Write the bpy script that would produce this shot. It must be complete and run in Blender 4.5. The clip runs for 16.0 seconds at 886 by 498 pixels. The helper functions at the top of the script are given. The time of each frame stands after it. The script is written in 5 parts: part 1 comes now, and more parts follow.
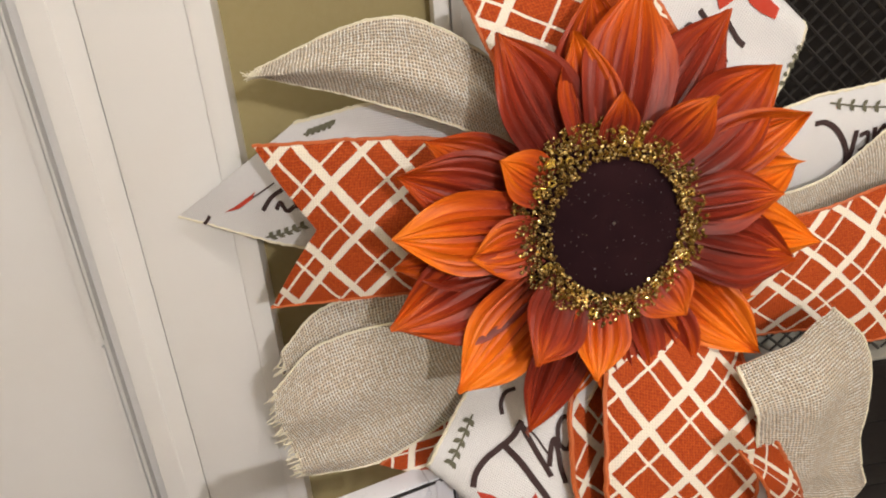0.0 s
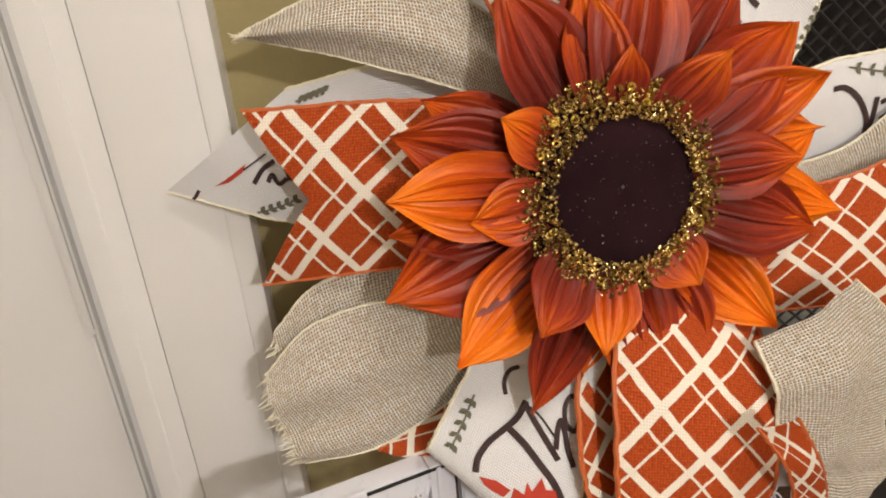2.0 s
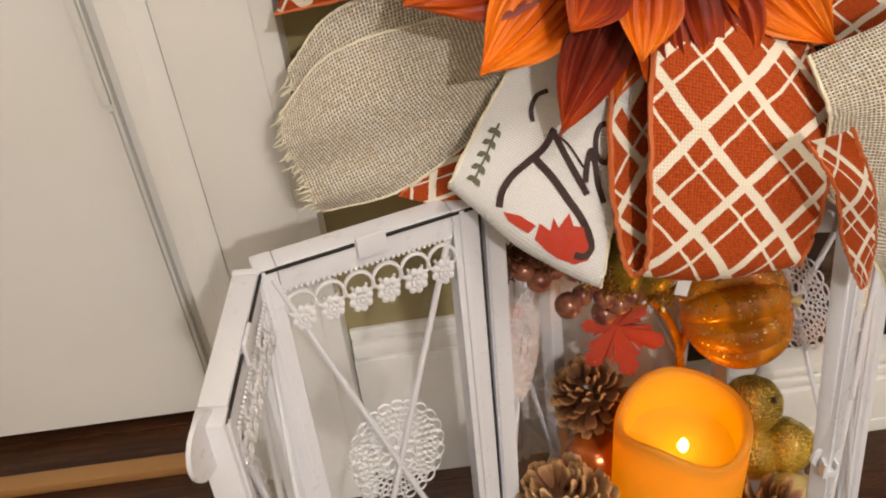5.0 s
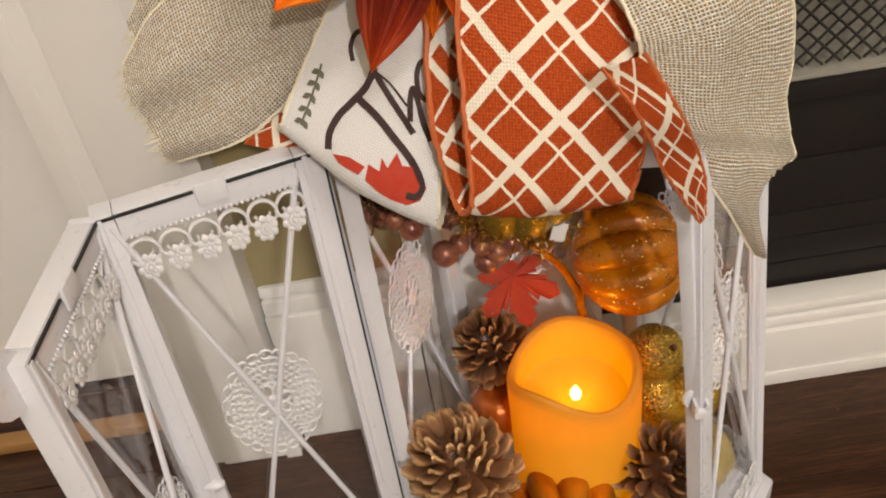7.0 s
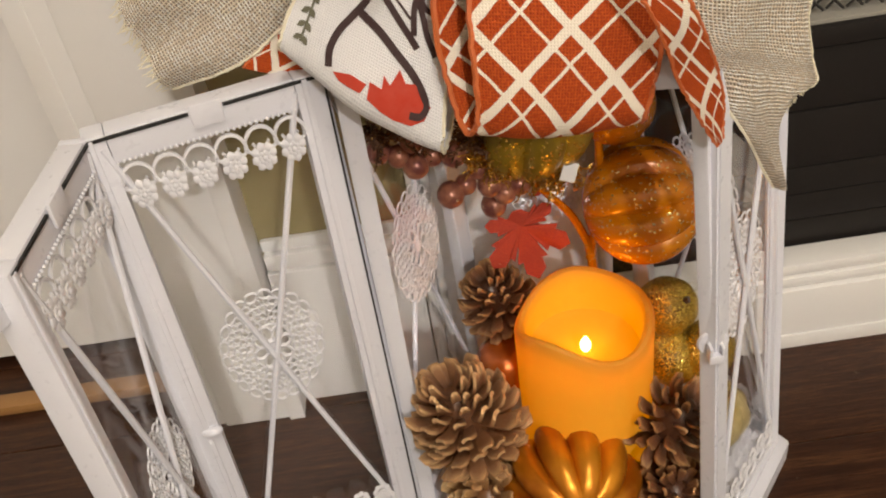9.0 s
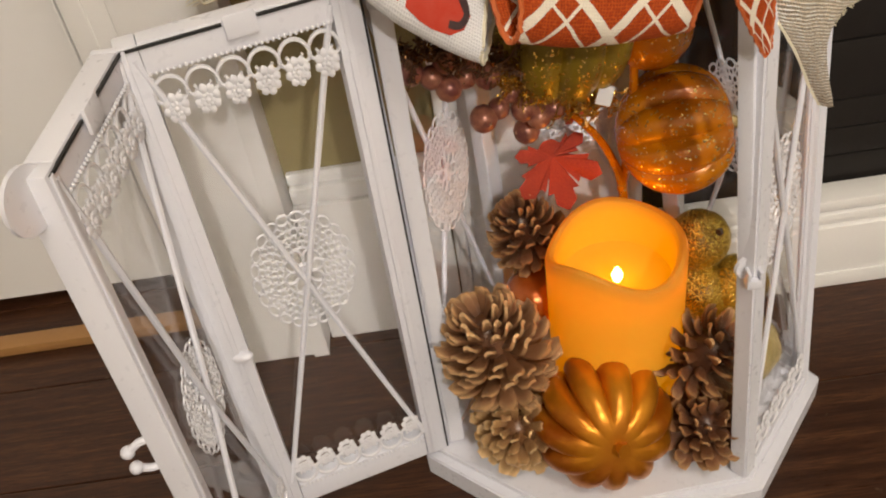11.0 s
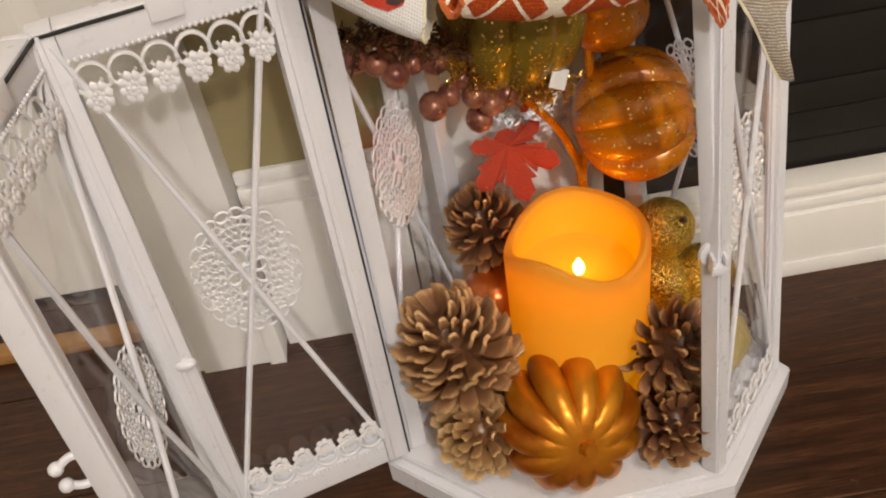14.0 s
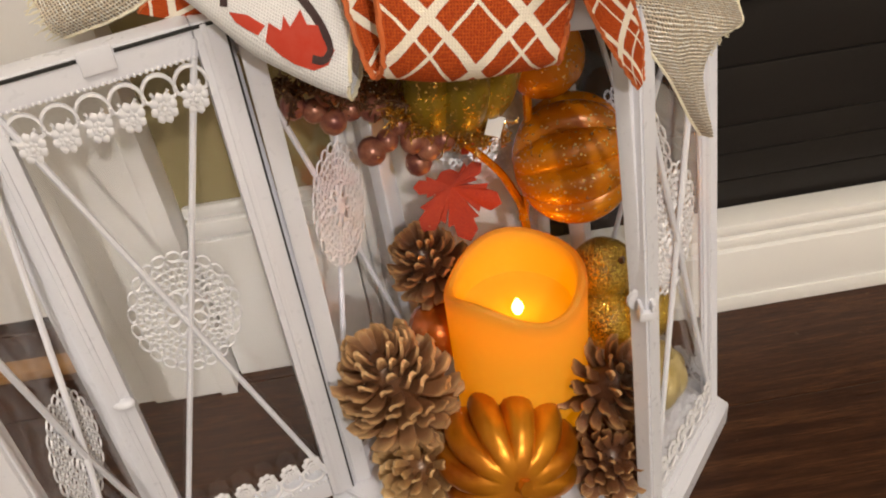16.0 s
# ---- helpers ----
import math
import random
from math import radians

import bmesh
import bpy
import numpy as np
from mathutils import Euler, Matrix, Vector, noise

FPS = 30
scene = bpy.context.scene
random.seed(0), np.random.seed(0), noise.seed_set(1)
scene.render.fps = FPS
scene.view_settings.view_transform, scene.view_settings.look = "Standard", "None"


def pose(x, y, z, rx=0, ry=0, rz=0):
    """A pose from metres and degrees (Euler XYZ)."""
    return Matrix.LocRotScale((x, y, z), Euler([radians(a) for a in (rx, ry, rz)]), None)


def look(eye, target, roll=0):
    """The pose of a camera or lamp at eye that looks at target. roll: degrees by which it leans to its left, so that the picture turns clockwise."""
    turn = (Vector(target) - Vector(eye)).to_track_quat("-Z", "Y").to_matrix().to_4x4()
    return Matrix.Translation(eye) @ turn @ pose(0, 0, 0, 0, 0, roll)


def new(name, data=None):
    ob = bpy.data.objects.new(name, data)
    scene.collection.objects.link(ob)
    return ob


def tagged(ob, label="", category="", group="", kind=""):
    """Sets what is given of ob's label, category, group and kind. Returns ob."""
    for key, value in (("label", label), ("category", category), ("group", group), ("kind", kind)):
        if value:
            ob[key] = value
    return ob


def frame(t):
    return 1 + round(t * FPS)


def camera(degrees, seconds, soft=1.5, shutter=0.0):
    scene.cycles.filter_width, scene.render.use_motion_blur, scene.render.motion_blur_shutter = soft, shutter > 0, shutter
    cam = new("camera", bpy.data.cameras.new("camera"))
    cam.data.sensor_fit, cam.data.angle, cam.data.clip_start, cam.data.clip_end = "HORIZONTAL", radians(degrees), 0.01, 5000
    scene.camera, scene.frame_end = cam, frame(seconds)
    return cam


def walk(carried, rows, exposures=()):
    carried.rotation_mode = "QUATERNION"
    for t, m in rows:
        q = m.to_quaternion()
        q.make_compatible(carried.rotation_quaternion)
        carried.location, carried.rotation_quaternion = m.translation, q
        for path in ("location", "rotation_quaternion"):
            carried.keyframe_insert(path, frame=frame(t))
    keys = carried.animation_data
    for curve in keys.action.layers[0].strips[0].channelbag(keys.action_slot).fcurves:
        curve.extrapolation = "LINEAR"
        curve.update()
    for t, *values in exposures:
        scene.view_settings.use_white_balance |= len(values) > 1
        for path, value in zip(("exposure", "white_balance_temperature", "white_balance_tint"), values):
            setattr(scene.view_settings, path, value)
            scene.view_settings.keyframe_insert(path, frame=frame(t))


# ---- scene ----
cam = camera(52.68, 16.0, soft=2.0)
ROWS = [
    (0, -0.0036, -0.0050, 0.5772, 59.00, 3.61, -8.35),
    (0.5, 0.0058, 0.0140, 0.5963, 59.86, 3.94, -8.80),
    (1, 0.0083, 0.0200, 0.5993, 60.42, 4.08, -9.01),
    (1.5, 0.0049, 0.0147, 0.5742, 60.39, 4.13, -8.66),
    (2, -0.0009, 0.0027, 0.5539, 59.78, 4.07, -8.08),
    (2.5, -0.0017, -0.0072, 0.5316, 58.44, 4.13, -7.31),
    (3, -0.0022, -0.0119, 0.5120, 56.74, 4.02, -6.70),
    (3.5, -0.0021, -0.0087, 0.4983, 54.30, 4.67, -6.19),
    (3.7, -0.0060, -0.0108, 0.4947, 53.29, 4.65, -6.26),
    (5.8, 0.0156, -0.0070, 0.4959, 50.96, 5.67, -5.30),
    (6, 0.0294, -0.0041, 0.5102, 50.48, 5.89, -5.22),
    (6.5, 0.0596, -0.0210, 0.4900, 50.54, 6.72, -5.40),
    (7, 0.0674, -0.0247, 0.4771, 50.68, 7.04, -5.44),
    (7.5, 0.0701, -0.0222, 0.4647, 51.05, 7.14, -5.48),
    (8, 0.0734, -0.0170, 0.4571, 51.15, 7.26, -5.29),
    (8.5, 0.0715, -0.0201, 0.4520, 51.03, 7.23, -4.98),
    (9, 0.0653, -0.0305, 0.4472, 50.69, 7.20, -4.72),
    (9.5, 0.0534, -0.0367, 0.4425, 49.76, 6.99, -4.23),
    (9.7, 0.0516, -0.0365, 0.4389, 49.31, 6.92, -4.13),
    (11.8, 0.0527, -0.0373, 0.4306, 48.48, 7.79, -4.38),
    (12, 0.0532, -0.0350, 0.4315, 48.53, 7.84, -4.59),
    (12.5, 0.0609, -0.0333, 0.4314, 48.70, 7.80, -5.00),
    (13, 0.0602, -0.0293, 0.4354, 48.80, 7.73, -5.43),
    (13.5, 0.0584, -0.0305, 0.4231, 48.80, 7.65, -5.89),
    (14, 0.0600, -0.0273, 0.4123, 48.81, 7.53, -6.48),
    (14.5, 0.0717, -0.0249, 0.4115, 49.08, 7.19, -7.00),
    (15, 0.0764, -0.0217, 0.4174, 49.26, 6.75, -7.47),
    (15.5, 0.0743, -0.0281, 0.4198, 49.37, 6.51, -7.34),
    (16, 0.0815, -0.0256, 0.4260, 49.31, 6.43, -7.15),
]
walk(cam, [(t, pose(x, y, z, rx, ry, rz)) for t, x, y, z, rx, ry, rz in ROWS],
     exposures=((0.0, 0.0, 6550, 12), (2.0, -0.02, 6700, 12), (6.0, -0.08, 7000, 12), (16.0, -0.04, 7000, 12)))

# ---- light ----
world = bpy.data.worlds.new("world")
scene.world = world
world.use_nodes = True
world.node_tree.nodes["Background"].inputs[0].default_value = (1.0, 0.9, 0.78, 1)
world.node_tree.nodes["Background"].inputs[1].default_value = 0.02
scene.view_settings.exposure = 0.0


def lamp(name, kind, place, watts, colour, size=0.01, target=None):
    data = bpy.data.lights.new(name, kind)
    data.energy, data.color = watts, colour
    if kind == "AREA":
        data.shape, data.size = "DISK", size
    else:
        data.shadow_soft_size = size
    ob = new(name, data)
    ob.matrix_world = look(place, target) if target else pose(*place)
    return ob


# an added fixed stand-in for the phone's light, the ceiling light of the room, the candle's own glow
lamp("table_lamp_glow", "POINT", (0.42, -1.40, 1.34), 60, (1.0, 0.98, 0.955), 0.03)
lamp("ceiling_light_glow", "AREA", (0.5, -0.9, 2.33), 20, (1.0, 0.95, 0.88), 0.45, (0.3, -0.7, 0))
lamp("candle_light", "POINT", (0.1225, 0.2900, 0.122), 0.038, (1.0, 0.36, 0.02), 0.006)


# ---- materials ----
class Mat:
    """A node material with a Principled shader and short ways to add nodes."""

    def __init__(self, name, colour=(0.8, 0.8, 0.8), rough=0.5, metal=0.0):
        self.m = bpy.data.materials.new(name)
        self.m.use_nodes = True
        self.t = self.m.node_tree
        self.b = self.t.nodes["Principled BSDF"]
        self.set("Base Color", (*colour, 1))
        self.set("Roughness", rough)
        self.set("Metallic", metal)

    def set(self, key, value):
        self.b.inputs[key].default_value = value

    def node(self, kind, **inputs):
        n = self.t.nodes.new(kind)
        for k, v in inputs.items():
            s = n.inputs[k.replace("_", " ")]
            if isinstance(v, bpy.types.NodeSocket):
                self.t.links.new(v, s)
            else:
                s.default_value = v
        return n

    def link(self, a, key):
        self.t.links.new(a, self.b.inputs[key])

    def coords(self, which="Object", scale=(1, 1, 1)):
        c = self.t.nodes.new("ShaderNodeTexCoord")
        mp = self.node("ShaderNodeMapping", Vector=c.outputs[which], Scale=scale)
        return mp.outputs[0]

    def noise(self, vec, scale, detail=4, rough=0.55):
        return self.node("ShaderNodeTexNoise", Vector=vec, Scale=scale, Detail=detail, Roughness=rough).outputs[0]

    def ramp(self, fac, *stops):
        r = self.t.nodes.new("ShaderNodeValToRGB")
        self.t.links.new(fac, r.inputs[0])
        while len(r.color_ramp.elements) < len(stops):
            r.color_ramp.elements.new(0.5)
        for e, (p, c) in zip(r.color_ramp.elements, stops):
            e.position, e.color = p, (*c, 1) if len(c) == 3 else c
        return r.outputs[0]

    def mix(self, fac, a, b, kind="MIX"):
        n = self.t.nodes.new("ShaderNodeMix")
        n.data_type, n.blend_type = "RGBA", kind
        for s, v in ((n.inputs[0], fac), (n.inputs[6], a), (n.inputs[7], b)):
            if isinstance(v, bpy.types.NodeSocket):
                self.t.links.new(v, s)
            else:
                s.default_value = v if s.name == "Factor" else (*v, 1)
        return n.outputs[2]

    def math(self, op, a, b=0.0, c=0.0):
        n = self.t.nodes.new("ShaderNodeMath")
        n.operation = op
        for s, v in zip(n.inputs, (a, b, c)):
            if isinstance(v, bpy.types.NodeSocket):
                self.t.links.new(v, s)
            else:
                s.default_value = v
        return n.outputs[0]

    def bump(self, height, strength=0.3, dist=0.001):
        n = self.node("ShaderNodeBump", Strength=strength, Distance=dist, Height=height)
        self.link(n.outputs[0], "Normal")

    def island(self):
        return self.t.nodes.new("ShaderNodeNewGeometry").outputs["Random Per Island"]

    def rand(self):
        return self.t.nodes.new("ShaderNodeObjectInfo").outputs["Random"]


def painted(name, colour, rough, dirt=(0.5, 0.45, 0.38), amount=0.25, relief=0.15):
    k = Mat(name, colour, rough)
    v = k.coords()
    big = k.noise(v, 9, 5)
    fine = k.noise(v, 260, 3)
    k.link(k.mix(k.ramp(big, (0.45, (0, 0, 0)), (0.8, (amount, amount, amount))), colour, tuple(c * d * 1.6 for c, d in zip(colour, dirt))), "Base Color")
    k.bump(k.math("ADD", k.math("MULTIPLY", big, 2.0), fine), relief, 0.0006)
    k.link(k.ramp(fine, (0.3, (rough * 0.8,) * 3), (0.7, (min(1, rough * 1.2),) * 3)), "Roughness")
    return k.m


M_white = painted("white_gloss_paint", (0.80, 0.795, 0.79), 0.38, amount=0.18)
M_olive = painted("olive_wall_paint", (0.30, 0.245, 0.115), 0.7, amount=0.12, relief=0.3)
M_room = painted("cream_room_paint", (0.55, 0.5, 0.4), 0.8)
M_metal = painted("white_enamelled_metal", (0.68, 0.69, 0.76), 0.32, amount=0.08, relief=0.08)
M_lace = painted("white_cast_lace", (0.70, 0.70, 0.745), 0.36, amount=0.05, relief=0.05)
M_gasket = painted("black_rubber_gasket", (0.012, 0.012, 0.012), 0.6, relief=0.1)
M_black = painted("black_stove_enamel", (0.019, 0.0165, 0.0155), 0.45, relief=0.1)
M_black.node_tree.nodes["Principled BSDF"].inputs["Specular IOR Level"].default_value = 0.16
M_wire = painted("black_wire", (0.035, 0.032, 0.03), 0.4, relief=0.1)
M_ash = painted("ash_grey_hearth", (0.30, 0.285, 0.25), 0.85, amount=0.5, relief=0.5)
M_brass = painted("aged_strip_wood", (0.30, 0.15, 0.05), 0.5, amount=0.5)


def wood_material():
    k = Mat("dark_walnut_boards", (0.05, 0.022, 0.012), 0.33)
    v = k.coords("Object", (1.2, 22, 8))
    off = k.node("ShaderNodeVectorMath", **{})
    off.operation = "ADD"
    k.t.links.new(v, off.inputs[0])
    k.t.links.new(k.math("MULTIPLY", k.rand(), 40.0), off.inputs[1])
    g = k.noise(off.outputs[0], 9, 8, 0.65)
    fine = k.noise(off.outputs[0], 60, 5, 0.7)
    c = k.ramp(g, (0.28, (0.020, 0.007, 0.003)), (0.5, (0.062, 0.023, 0.010)), (0.72, (0.12, 0.050, 0.020)))
    c = k.mix(k.ramp(fine, (0.42, (0.75,) * 3), (0.6, (0, 0, 0))), c, (0.02, 0.008, 0.005))
    c = k.mix(k.ramp(k.noise(k.coords(), 140, 2), (0.70, (0, 0, 0)), (0.78, (0.35,) * 3)), c, (0.18, 0.13, 0.09))
    k.link(c, "Base Color")
    k.set("Specular IOR Level", 0.3)
    k.link(k.ramp(fine, (0.3, (0.26,) * 3), (0.8, (0.5,) * 3)), "Roughness")
    k.bump(k.math("ADD", g, fine), 0.25, 0.0008)
    return k.m


M_wood = wood_material()


def weave(k, warp, weft):
    """Threads over and under, from the UV in metres; gives height."""
    uv = k.t.nodes.new("ShaderNodeUVMap").outputs[0]
    s = k.node("ShaderNodeSeparateXYZ", Vector=uv)
    wob = k.noise(uv, 160, 3)
    a = k.math("SINE", k.math("ADD", k.math("MULTIPLY", s.outputs[0], 6.2832 / warp), k.math("MULTIPLY", wob, 5.0)))
    b = k.math("SINE", k.math("ADD", k.math("MULTIPLY", s.outputs[1], 6.2832 / weft), k.math("MULTIPLY", wob, 5.0)))
    return uv, s, a, b, wob


def plaid_material():
    k = Mat("rust_plaid_linen", (0.4, 0.07, 0.015), 0.75)
    uv, s, a, b, wob = weave(k, 0.0011, 0.0011)
    d1 = k.math("MULTIPLY", k.math("ADD", s.outputs[0], s.outputs[1]), 0.7071)
    d2 = k.math("MULTIPLY", k.math("SUBTRACT", s.outputs[0], s.outputs[1]), 0.7071)
    mask = None
    for d in (d1, d2):
        d = k.math("ADD", d, k.math("MULTIPLY", k.noise(uv, 120, 2), 0.0012))
        f = k.math("MULTIPLY", k.math("FRACT", k.math("DIVIDE", k.math("ADD", d, 10.0), 0.0236)), 0.0236)
        for centre, half in ((0.0065, 0.00165), (0.0150, 0.0006)):
            hit_ = k.math("LESS_THAN", k.math("ABSOLUTE", k.math("SUBTRACT", f, centre)), half)
            mask = hit_ if mask is None else k.math("MAXIMUM", mask, hit_)
    threads = k.math("MAXIMUM", a, b)
    rust = k.mix(k.ramp(k.noise(uv, 900, 2), (0.35, (0, 0, 0)), (0.7, (1, 1, 1))), (0.38, 0.046, 0.007), (0.58, 0.105, 0.016))
    rust = k.mix(k.ramp(threads, (0.0, (0.55,) * 3), (0.5, (0, 0, 0))), rust, (0.20, 0.024, 0.008))
    k.link(k.mix(mask, rust, (0.86, 0.79, 0.68)), "Base Color")
    k.bump(k.math("ADD", threads, k.math("MULTIPLY", mask, 1.5)), 0.5, 0.0003)
    k.set("Specular IOR Level", 0.2)
    return k.m


def canvas_material():
    k = Mat("printed_white_canvas", (0.75, 0.75, 0.76), 0.8)
    uv, s, a, b, wob = weave(k, 0.0010, 0.0010)
    threads = k.math("MAXIMUM", a, b)
    c = k.mix(k.ramp(threads, (0.1, (0.8,) * 3), (0.6, (0, 0, 0))), (0.80, 0.80, 0.82), (0.60, 0.60, 0.63))
    k.link(c, "Base Color")
    k.bump(threads, 0.5, 0.0003)
    k.set("Sheen Weight", 0.2)
    return k.m


def burlap_material():
    k = Mat("cream_metallic_burlap", (0.6, 0.54, 0.42), 0.6)
    uv, s, a, b, wob = weave(k, 0.0014, 0.0016)
    threads = k.math("MAXIMUM", a, k.math("MULTIPLY", b, 0.9))
    holes = k.math("LESS_THAN", k.math("MAXIMUM", a, b), -0.55)
    tone = k.ramp(k.noise(uv, 420, 3), (0.35, (0.72, 0.605, 0.475)), (0.62, (0.92, 0.805, 0.67)))
    c = k.mix(k.ramp(threads, (0.0, (0.85,) * 3), (0.55, (0, 0, 0))), tone, (0.36, 0.295, 0.215))
    # foil flecks on the warp, their glints painted near-white in the base colour
    glit = k.ramp(k.node("ShaderNodeTexVoronoi", Vector=uv, Scale=800).outputs["Color"], (0.0, (0, 0, 0)), (0.50, (0, 0, 0)), (0.55, (1, 1, 1)))
    strip = k.ramp(a, (0.1, (0, 0, 0)), (0.4, (1, 1, 1)))
    foil_glint = k.math("MULTIPLY", glit, strip)
    k.link(k.mix(foil_glint, c, (1.0, 0.98, 0.94)), "Base Color")
    k.link(k.math("MULTIPLY", foil_glint, 0.15), "Metallic")
    k.link(k.ramp(foil_glint, (0.0, (0.75,) * 3), (1.0, (0.28,) * 3)), "Roughness")
    k.link(k.math("SUBTRACT", 1.0, k.math("MULTIPLY", holes, 0.45)), "Alpha")
    k.bump(threads, 0.9, 0.0006)
    return k.m


M_plaid, M_canvas, M_burlap = plaid_material(), canvas_material(), burlap_material()
M_hem = painted("rust_overlock_thread", (0.55, 0.13, 0.035), 0.6, relief=0.6)
M_creamhem = painted("cream_edge_thread", (0.78, 0.73, 0.58), 0.6, relief=0.6)
M_ink = painted("dark_brown_ink", (0.045, 0.022, 0.022), 0.8)
M_sprig = painted("olive_grey_ink", (0.13, 0.125, 0.085), 0.8)
M_leafink = painted("red_leaf_ink", (0.5, 0.045, 0.02), 0.8, dirt=(0.3, 0.15, 0.2), amount=0.7)


def petal_material():
    k = Mat("orange_silk_petal", (0.6, 0.12, 0.02), 0.42)
    uv = k.t.nodes.new("ShaderNodeUVMap").outputs[0]
    s = k.node("ShaderNodeSeparateXYZ", Vector=uv)
    mp = k.node("ShaderNodeMapping", Vector=uv, Scale=(1.1, 8, 1))
    add = k.t.nodes.new("ShaderNodeVectorMath")
    add.operation = "ADD"
    k.t.links.new(mp.outputs[0], add.inputs[0])
    k.t.links.new(k.math("MULTIPLY", k.rand(), 30.0), add.inputs[1])
    streak = k.noise(add.outputs[0], 2.2, 5, 0.6)
    along = k.math("ADD", s.outputs[0], k.math("MULTIPLY", k.math("SUBTRACT", streak, 0.5), 0.95))
    along = k.math("ADD", along, k.math("MULTIPLY", k.math("SUBTRACT", k.rand(), 0.66), 0.60))
    c = k.ramp(along, (0.05, (0.12, 0.013, 0.008)), (0.42, (0.27, 0.027, 0.010)), (0.68, (0.52, 0.078, 0.005)), (1.02, (0.80, 0.19, 0.008)))
    k.link(c, "Base Color")
    k.bump(streak, 0.5, 0.0010)
    k.set("Specular IOR Level", 0.30)
    return k.m


M_petal = petal_material()


def speckled(name, base, dark, rough, metal, glitter=(1.0, 0.6, 0.12), amount=0.7, scale=700, noise_scale=40, coat=0.0):
    k = Mat(name, base, rough, metal)
    v = k.coords()
    c = k.mix(k.ramp(k.noise(v, noise_scale, 4), (0.35, (0, 0, 0)), (0.7, (1, 1, 1))), dark, base)
    vor = k.node("ShaderNodeTexVoronoi", Vector=v, Scale=scale)
    fl = k.ramp(vor.outputs["Color"], (amount, (0, 0, 0)), (min(1, amount + 0.03), (1, 1, 1)))
    k.link(k.mix(fl, c, glitter), "Base Color")
    k.link(k.math("MAXIMUM", fl, metal), "Metallic")
    k.link(k.ramp(fl, (0, (rough,) * 3), (1, (0.18,) * 3)), "Roughness")
    nm = k.node("ShaderNodeBump", Strength=0.8, Distance=0.0006, Height=k.math("MULTIPLY", vor.outputs["Distance"], fl))
    k.link(nm.outputs[0], "Normal")
    k.set("Coat Weight", coat)
    return k.m


M_glitterring = speckled("amber_glitter_beads", (0.26, 0.14, 0.018), (0.05, 0.026, 0.008), 0.25, 0.3, (0.95, 0.75, 0.35), 0.55, 900)
M_disc = speckled("dark_brown_felt_disc", (0.022, 0.008, 0.010), (0.014, 0.005, 0.007), 0.95, 0.0, (0.16, 0.15, 0.16), 0.90, 2000)
M_disc.node_tree.nodes["Principled BSDF"].inputs["Specular IOR Level"].default_value = 0.08
M_goldpk = speckled("burnished_orange_gold_paint", (0.70, 0.29, 0.018), (0.38, 0.095, 0.006), 0.32, 0.62, (0.9, 0.5, 0.1), 0.97, 400, 28, 0.0)
M_orangepk = speckled("glittered_orange_resin", (0.70, 0.25, 0.004), (0.46, 0.12, 0.002), 0.27, 0.1, (1.0, 0.78, 0.28), 0.80, 1000, 25, 0.25)
M_greenpk = speckled("glittered_olive_resin", (0.30, 0.20, 0.015), (0.13, 0.09, 0.008), 0.33, 0.1, (1.0, 0.72, 0.22), 0.79, 1000, 25, 0.3)
M_goldglit = speckled("gold_glitter", (0.46, 0.27, 0.02), (0.16, 0.08, 0.01), 0.4, 0.3, (1.0, 0.74, 0.16), 0.50, 1500, 40)
M_ball = speckled("copper_orange_bauble", (0.62, 0.16, 0.02), (0.35, 0.07, 0.01), 0.25, 0.5, (1, 0.6, 0.2), 0.97, 500, 20, 0.5)
M_berry = speckled("plum_copper_berry", (0.46, 0.20, 0.12), (0.17, 0.05, 0.045), 0.30, 0.30, (0.9, 0.6, 0.4), 0.93, 900, 160)
M_creampk = speckled("cream_gilt_gourd", (0.62, 0.50, 0.26), (0.36, 0.26, 0.08), 0.35, 0.25, (1, 0.8, 0.4), 0.93, 600, 60)
M_twig = speckled("gold_glitter_twig", (0.40, 0.19, 0.02), (0.18, 0.07, 0.01), 0.35, 0.4, (1.0, 0.65, 0.15), 0.6, 900, 80)
M_brownfern = speckled("bronze_fern", (0.16, 0.07, 0.03), (0.07, 0.03, 0.018), 0.4, 0.3, (0.9, 0.55, 0.25), 0.8, 900, 80)


def cone_material(name, base, dark, tip):
    k = Mat(name, base, 0.34)
    uv = k.t.nodes.new("ShaderNodeUVMap").outputs[0]
    s = k.node("ShaderNodeSeparateXYZ", Vector=uv)
    n = k.noise(k.coords("Object"), 240, 4)
    c = k.ramp(k.math("ADD", s.outputs[0], k.math("MULTIPLY", k.math("SUBTRACT", n, 0.5), 0.5)), (0.10, dark), (0.68, base), (0.98, tip))
    k.link(c, "Base Color")
    k.link(k.ramp(s.outputs[0], (0.72, (0.05,) * 3), (0.98, (0.6,) * 3)), "Metallic")
    k.bump(n, 0.5, 0.0006)
    return k.m


M_cone_gold = cone_material("gold_tipped_cone", (0.32, 0.150, 0.068), (0.12, 0.048, 0.020), (0.86, 0.56, 0.29))
M_cone_brown = cone_material("brown_cone", (0.24, 0.095, 0.040), (0.07, 0.025, 0.011), (0.66, 0.40, 0.19))
M_cone_glit = cone_material("gilded_cone", (0.46, 0.26, 0.11), (0.15, 0.065, 0.025), (0.95, 0.68, 0.36))


